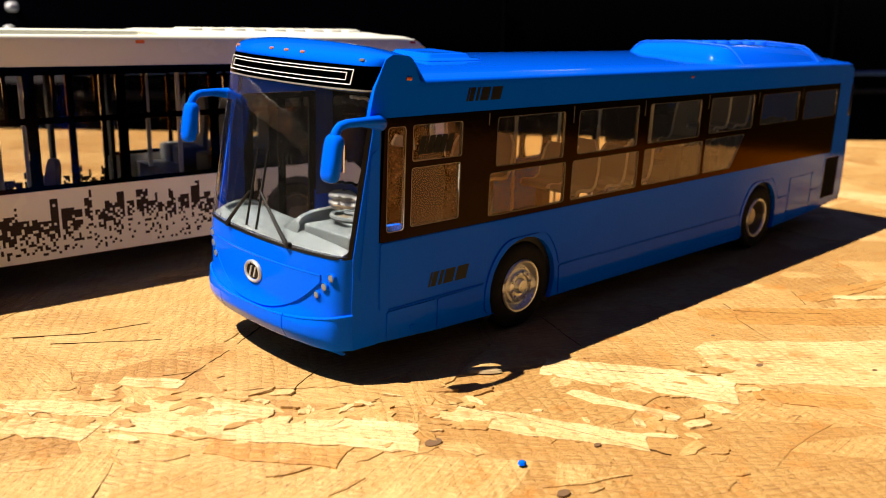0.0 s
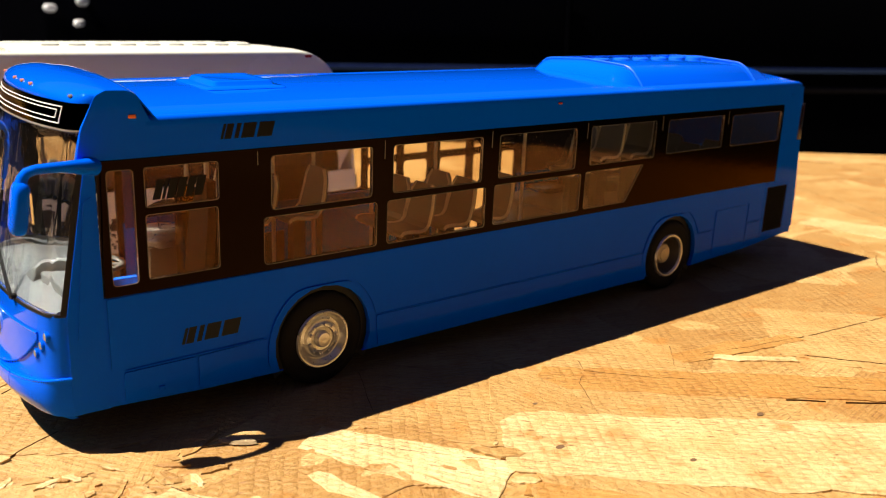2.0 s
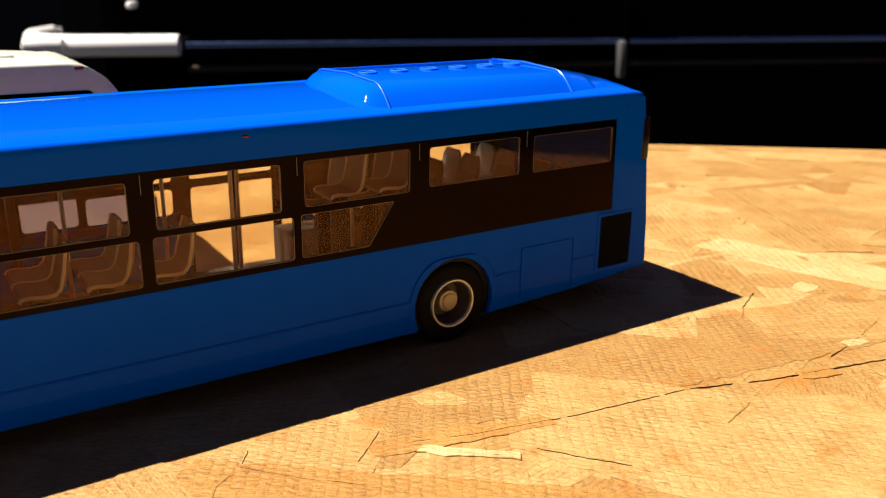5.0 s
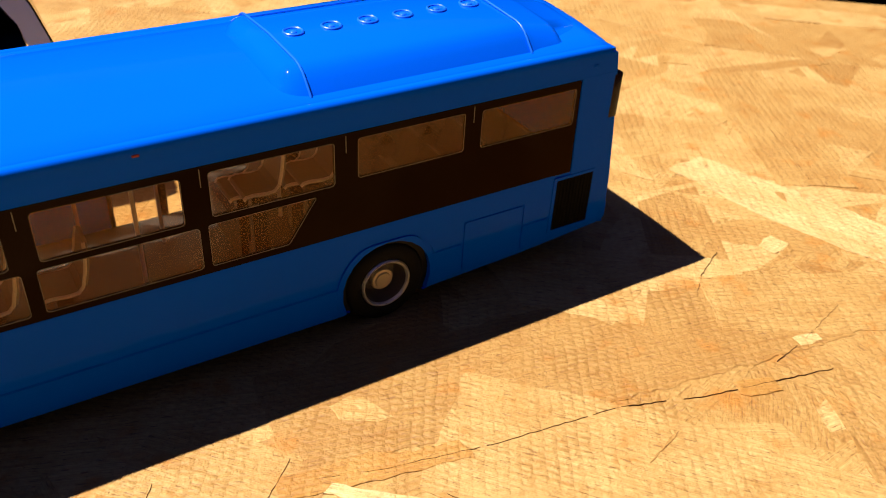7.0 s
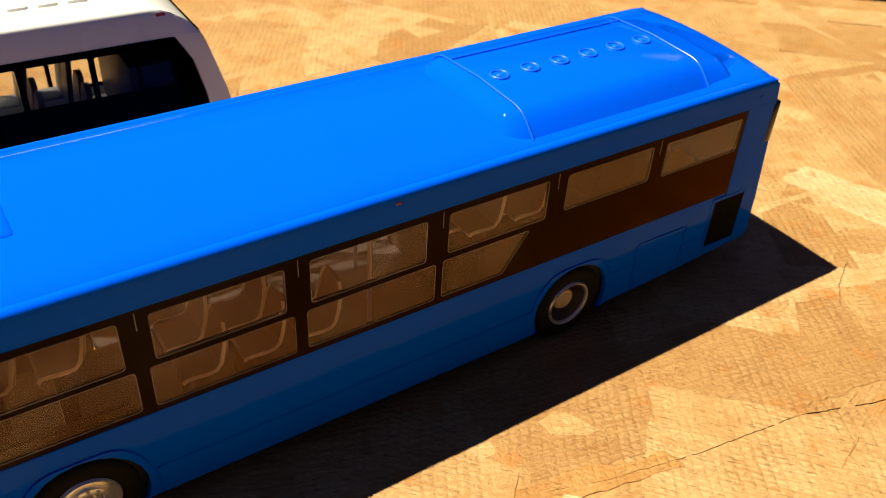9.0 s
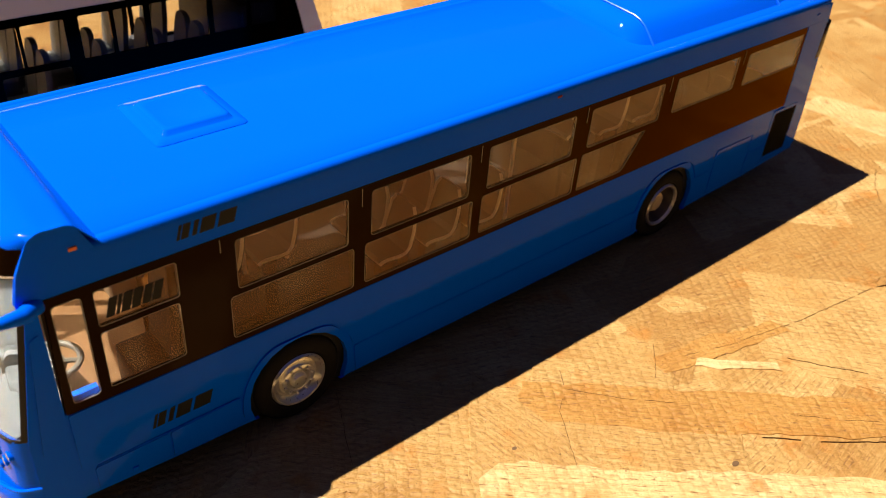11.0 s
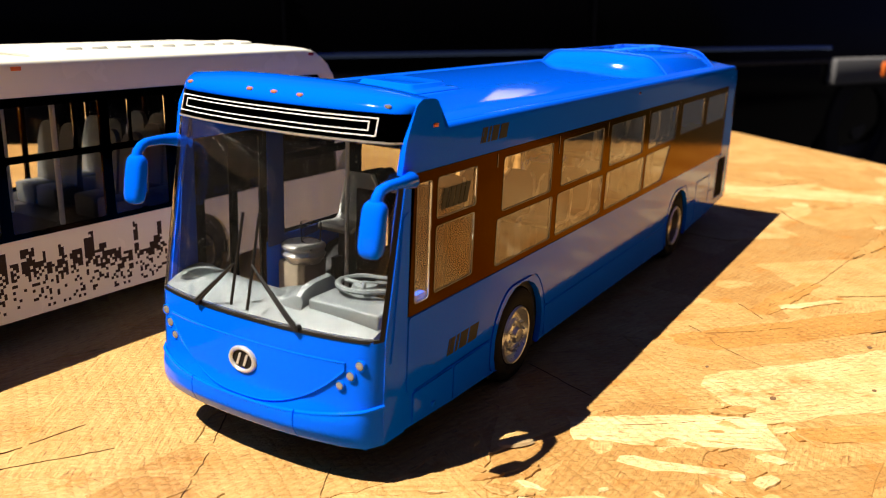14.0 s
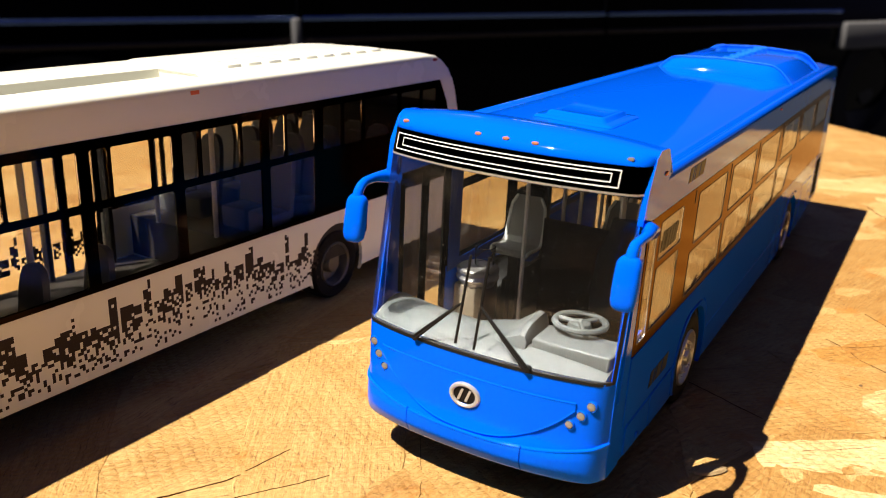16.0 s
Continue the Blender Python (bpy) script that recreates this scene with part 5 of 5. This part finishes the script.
# roof shell: cove leaning in, rounded edge, low crown
def w_roof(x, cut=0.0):
    half = [(WH, 64.4), (WH - 0.3, 68.5), (WH - 0.62, 71.6), (WH - 0.8, 72.7), (WH - 1.1, 73.2), (WH - 1.6, 73.5), (WH - 2.4, 73.65), (WH - 5, 73.8), (18, 74.1), (9, 74.35)]
    half = [(y, min(z, 75.5 - cut)) for y, z in half]
    pts = [(x, -y, z) for y, z in half] + [(x, 0, min(74.5, 75.6 - cut))] + [(x, y, z) for y, z in half[::-1]]
    return pts + [(x, WH - 2, 64.2), (x, -WH + 2, 64.2)]


part("roof", loft(bmesh.new(), [w_roof(x, c) for x, c in ((14, 0), (40, 0), (107, 0), (110, 0.6), (113, 1.5), (116, 2.5), (119, 3.8), (121.5, 5.4), (124, 7.2), (126.6, 10.6))]), WHITE, white_bus, smooth=40)
def w_trough(x):
    """The front roof: a sunk strip beside a raised spine."""
    near = [(-WH, 64.4), (-WH + 0.3, 68.5), (-WH + 0.62, 71.6), (-WH + 0.8, 72.7), (-WH + 1.1, 73.2), (-WH + 1.6, 73.5), (-WH + 2.4, 73.6), (-WH + 7, 73.3), (-14, 72.6), (-2.0, 71.9), (-1.6, 72.1), (-1.0, 74.3), (-0.5, 74.6)]
    far_side = [(12, 74.7), (20, 74.2), (WH - 2.4, 73.65), (WH - 1.1, 73.2), (WH - 0.62, 71.6), (WH, 64.4)]
    return [(x, y, z) for y, z in near + far_side] + [(x, WH - 2, 64.2), (x, -WH + 2, 64.2)]


part("front_roof", loft(bmesh.new(), [w_trough(x) for x in (-140, -60, 14.0)]), WHITE, white_bus, smooth=40)
rearf = lambda u, v: (w_back(v), u, v)
part("rear_wall", patch(bmesh.new(), rearf, span(-WH + 0.3, WH - 0.3, 14), lambda u: 9, lambda u: 70.5, 18, 1.2, lambda u, v, t: (w_back(v) - t, u, v)), WHITE, white_bus, smooth=50)
part("rear_window", patch(bmesh.new(), lambda u, v: (w_back(v) + 0.5, u, v + 0.3), span(-WH + 3.2, WH - 3.2, 12), lambda u: 47, lambda u: 66.5, 10, 0.5, lambda u, v, t: (w_back(v) + 0.1, u, v)), BAND, white_bus, "dark rear window", 50)
part("rear_trim", boxed(127.6, 134.8, -WH - 0.12, -WH + 1, 40.4, 41.2, bevel=0.2), GREY, white_bus)
for x, mat, text in ((2.6, ORANGE, "orange side marker"), (115.8, RED, "red side marker"), (-62, ORANGE, "orange side marker")):
    y = -WH + 0.75
    part("marker_lamp", boxed(x - 1.5, x + 1.5, y - 0.2, y + 0.6, 71.0, 72.1, bevel=0.15), mat, white_bus, text)
# roof unit with a row of low vents
unit2 = part("air_conditioner", loft(bmesh.new(), [[(x, -w, 73.4), (x, -w + 1, z - 0.8), (x, -w + 3, z), (x, w - 3, z), (x, w - 1, z - 0.8), (x, w, 73.4)] for x, w, z in ((14, 19, 74.2), (17, 20, 74.8), (20, 20.4, 75.2), (96, 20.4, 75.2), (104, 19.6, 74.8), (112, 18, 74.0))]), WHITE, white_bus, smooth=40)
for k in range(9):
    x = 24 + 8.4 * k
    part("vent", loft(bmesh.new(), [[(p, q, z) for p, q in rr(x + i, -18 + i, x + 6.4 - i, -6 - i, 0.8)] for i, z in ((0, 75.0), (0.3, 75.7), (1.0, 76.0))]), WHITE, unit2, smooth=40)

# skyline print of small squares
prng = random.Random(5)
bm = bmesh.new()
cell, cols = 0.8, 164


def dot(i, j, side=-1):
    x, z, s = -82.0 + i * cell, 10.0 + j * cell, 0.395
    vs = [bm.verts.new((x + a * s, side * (WH + b), z + c * s)) for b in (0.07, -0.05) for a, c in ((-1, -1), (1, -1), (1, 1), (-1, 1))]
    for q in ((0, 1, 2, 3), (0, 4, 5, 1), (1, 5, 6, 2), (2, 6, 7, 3), (3, 7, 4, 0)):
        bm.faces.new([vs[k] for k in q])


level, i = 14, 0
while i < cols:
    w = prng.choice((1, 2, 2, 3, 3, 4, 5))
    level = max(12, min(16, level + prng.choice((-1, 0, 0, 1))))
    tall = level + prng.choice((0, 1, 1, 2, 3, 4, 5, 7, 9)) - (2 if w > 4 else 0)
    for c in range(i, min(cols, i + w)):
        for j in range(0, tall):
            depth = level - j
            chance = 0.9 if depth < 1 else 0.86 * math.exp(-max(0, depth - 1) / 7.5)
            if prng.random() < chance:
                dot(c, j)
                if c % 164 > 60 and j > 9:
                    dot(c, j, 1)
    i += w
    if prng.random() < 0.2:
        i += 1
tagged(part("skyline_print", bm, BROWN, white_bus, "dark brown printed skyline of little squares", 0), kind="stuff")


def white_wheel(cx, sign):
    face = sign * (WH - 0.8)
    turn = lambda prof: [(r, -sign * h) for r, h in prof]
    w = part("wheel", lathe(bmesh.new(), turn([(7.0, 0.9), (7.6, 0.1), (9.2, -0.2), (10.6, 0.0), (11.2, 0.8), (11.5, 1.8), (11.5, 8.5), (7.0, 8.6)]), (cx, face, W_AXLE), 40, "y", close=True), RUBBER, white_bus, "black rubber tyre with silver rim")
    part("rim", lathe(bmesh.new(), turn([(7.2, 0.2), (6.9, -0.2), (6.4, 0.2), (5.8, 3.4), (3.2, 3.8), (3.0, 1.4), (2.6, 0.8), (0.1, 0.7)]), (cx, face, W_AXLE), 36, open_end=True), RIMDARK, w)


for cx in (W_REAR, W_FRONT):
    for sign in (-1, 1):
        white_wheel(cx, sign)
        part("wheel_well", boxed(cx - 14, cx + 14, min(sign * 17, sign * 18.2), max(sign * 17, sign * 18.2), 6, 28), BLACK, white_bus, smooth=0)
part("chassis", boxed(-136, 136, -17, 17, 6, 13), BLACK, white_bus, smooth=0)
part("cabin_ceiling", boxed(-138, 112, -27.5, 27.5, 63.2, 64.0), SHADEGREY, white_bus, smooth=0)
part("cabin_floor", boxed(-139, 21.8, -27.7, 27.7, 12.2, 13.4), SHADEGREY, white_bus, smooth=0)
part("rear_platform", boxed(22, 137, -27.7, 27.7, 13.6, 26.4), SHADEGREY, white_bus, smooth=0)
# added dark block that stops light showing through the rear panes
part("engine_box", boxed(104, 125, -26, 26, 26.5, 56.0, bevel=1.0), BLACK, white_bus)
for x in (-9.5, 12.4):
    part("door_post", boxed(x - 0.9, x + 0.9, 24.4, 27.4, 13.5, 62.8, bevel=0.5), BLACK, white_bus)
bm = plate(bmesh.new(), [[(u, v) for u, v in rr(-WH + 0.5, 7, WH - 0.5, 72, 3)]], lambda u, v, d: (-141 + d, u, v), 1.5)
part("front_wall", bm, WHITE, white_bus, smooth=20)


def tall_seat(x, y, z, k=1.0):
    holder = part("passenger_seat", boxed(x, x + 9, y - 5, y + 5, z + 0.02, z + 8 * k, bevel=0.9), SEATMID, white_bus, "grey moulded bus seat with rounded top")
    bm = loft(bmesh.new(), [[(x + 8 + u, y - w, z + k * h), (x + 8 + u, y + w, z + k * h), (x + 9.8 + u, y + w, z + k * h), (x + 9.8 + u, y - w, z + k * h)] for u, h, w in ((0, 5, 4.9), (0.8, 14, 5.1), (1.7, 22, 4.9), (2.2, 26.0, 4.3), (2.5, 28.4, 3.4), (2.6, 29.6, 1.8))])
    part("backrest", bm, SEATMID, holder)


for x in (-108, -90, -72, -54, -36, 31, 48, 66, 80):
    for y in (-21, -9.8, 9.8, 21):
        if x > 20 or (y < -15 and x < -20) or (y > 0 and x < -60):
            tall_seat(x, y, 26.4 if x > 20 else 13.4, 0.84 if x > 20 else 0.8)
for x, y in ((-50, -12), (-44, 14), (-22, 14), (22, -12), (22, 14), (-38, -12)):
    part("grab_pole", tube(bmesh.new(), [(x, y, 26.3 if x > 21.9 else 13.4), (x, y, 63.3)], 0.8, 8), POLE, white_bus)

# ---- the dark car parked behind ----
car = thing("parked_car", "black car parked beyond the board in shade", "car", Matrix.Translation((0.4547, 2.171, -0.75)) @ pose(0, 0, 0, 0, 0, math.degrees(math.atan2(-0.42, 0.91))))
flank = [(60, 190), (20, 230), (-8, 330), (-12, 520), (-14, 600), (-6, 700), (0, 760), (12, 900), (40, 960)]
secs = []
for x, inset, crown in ((-60, 260, 0.9), (0, 120, 0.97), (120, 40, 1.0), (900, 0, 1.0), (2200, 0, 1.0), (3900, 0, 1.0), (5560, 40, 1.0), (5800, 170, 0.96)):
    secs.append([(x, y + inset, 190 + (z - 190) * crown) for y, z in flank] + [(x, 1660 - inset - y, 190 + (z - 190) * crown) for y, z in flank[::-1]])
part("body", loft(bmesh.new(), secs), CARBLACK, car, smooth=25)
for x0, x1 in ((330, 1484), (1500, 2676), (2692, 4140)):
    for z, mat, text in ((697, MOULDING, "thin chrome strip with blue light painted in"), (638, DIMSTRIP, "thin dull brown strip")):
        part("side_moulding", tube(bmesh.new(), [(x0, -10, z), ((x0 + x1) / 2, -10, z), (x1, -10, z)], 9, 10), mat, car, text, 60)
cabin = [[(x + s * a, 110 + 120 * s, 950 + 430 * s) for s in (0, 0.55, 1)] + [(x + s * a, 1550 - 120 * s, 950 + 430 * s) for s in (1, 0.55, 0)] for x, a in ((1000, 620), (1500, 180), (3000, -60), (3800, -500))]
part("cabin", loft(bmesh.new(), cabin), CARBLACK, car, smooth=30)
for x in (1487, 2680):
    part("door_gap", boxed(x, x + 9, -13.5, 4, 300, 950), CARBLACK, car, smooth=0)
    if x < 2000:
        part("strip_end", boxed(x - 24, x - 2, -48, -8, 600, 700, bevel=8), CARGREY, car, "grey strip end at the door gap")
for x in (860, 4500):
    w = part("car_wheel", lathe(bmesh.new(), [(200, -10), (300, -14), (318, 20), (318, 180), (200, 190)], (x, 0, 318), 40, "y", close=True), RUBBER, car)
    part("car_rim", lathe(bmesh.new(), [(204, -6), (190, 30), (70, 50), (60, 10), (5, 8)], (x, 0, 318), 30, open_end=True), BLACK, w)
part("chrome_bumper", tube(bmesh.new(), [(-130, 620, 700), (-128, 300, 700), (-60, 60, 700), (60, -30, 700), (318, -46, 700)], 27, 12), BRIGHT, car, "chrome bumper end painted bright as in sun", 60)
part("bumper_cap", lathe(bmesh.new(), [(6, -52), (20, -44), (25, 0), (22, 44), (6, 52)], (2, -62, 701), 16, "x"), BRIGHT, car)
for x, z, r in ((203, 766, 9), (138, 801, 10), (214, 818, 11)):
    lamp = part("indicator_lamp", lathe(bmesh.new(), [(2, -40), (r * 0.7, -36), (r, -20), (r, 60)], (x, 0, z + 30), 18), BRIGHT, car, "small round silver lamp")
part("rear_bumper", boxed(4150, 5750, -50, 300, 530, 650, bevel=20), CARGREY, car, "grey rear bumper end")
part("side_marker", boxed(4520, 4690, -64, -40, 560, 630, bevel=10), ORANGE, car, "orange side marker lamp")

# ---- plain walls added to close the yard, near black to hold back sky light ----
DARKWALL = plastic("dark_surround", (0.012, 0.012, 0.012), 0.9, 0.3, 8, 0.6)
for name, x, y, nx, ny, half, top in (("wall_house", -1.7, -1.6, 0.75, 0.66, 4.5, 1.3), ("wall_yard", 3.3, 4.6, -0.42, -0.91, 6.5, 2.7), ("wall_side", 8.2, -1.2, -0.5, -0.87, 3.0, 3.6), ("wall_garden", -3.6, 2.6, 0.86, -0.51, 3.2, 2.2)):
    wall = link(name, boxed(-half * 1000, half * 1000, 0, 150, -750, top * 1000, bevel=10), DARKWALL, 0)
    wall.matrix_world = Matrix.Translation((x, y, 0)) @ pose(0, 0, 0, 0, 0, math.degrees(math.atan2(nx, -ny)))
    tagged(wall, "plain dark wall added to shut light out", "wall", kind="structure")

# added so the bus side mirrors darkness beyond the board edge
wall = link("wall_corner", boxed(-3000, 3000, 0, 150, -750, 3200, bevel=10), DARKWALL, 0)
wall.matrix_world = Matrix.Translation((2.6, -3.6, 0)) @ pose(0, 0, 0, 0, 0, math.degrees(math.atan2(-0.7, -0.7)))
tagged(wall, "plain dark wall added to shut light out", "wall", kind="structure")

# unseen white block, added to give the blue roof a bright reflection
REFLECTWHITE = plastic("white_reflector_paint", (0.8, 0.78, 0.74), 0.8, 0.1, 8, 0.4)
house = thing("neighbour_house", "unseen white block added to mirror in the bus roof", "house", Matrix.Translation((7.9, 5.0, 0)) @ pose(0, 0, 0, 0, 0, 90), kind="structure")
part("wall", boxed(-520, 520, -2500, 0, -750, 4020, bevel=10), REFLECTWHITE, house, smooth=0)
part("roof", boxed(-560, 560, -2540, 30, 4020, 4080, bevel=10), REFLECTWHITE, house, smooth=0)

def wall_box(x, y, z, w, h, deep, label):
    """An unseen white box added at the yard wall; its sunlit side mirrors in the roof."""
    face = Vector((-0.42, -0.91, 0)).normalized() * deep * MM
    holder = thing("wall_box", label, "utility box", Matrix.Translation((x + face.x, y + face.y, z)) @ pose(0, 0, 0, 0, 0, math.degrees(math.atan2(-0.42, 0.91))))
    part("case", boxed(-w, w, 0, deep - 5, -h, h, bevel=12), REFLECTWHITE, holder, smooth=30)
    part("door", boxed(-w + 20, w - 20, -12, 0.5, -h + 20, h - 20, bevel=5), REFLECTWHITE, holder, smooth=30)
    part("hood", boxed(-w - 8, w + 20, -20, deep - 5, h + 0.5, h + 18, bevel=4), REFLECTWHITE, holder, smooth=30)


wall_box(6.68, 3.04, 1.62, 150, 170, 620, "large unseen white box added for a roof reflection")
wall_box(7.15, 2.82, 1.9, 90, 90, 330, "small unseen white box added for a roof reflection")

lay_strands()
lay_bits()
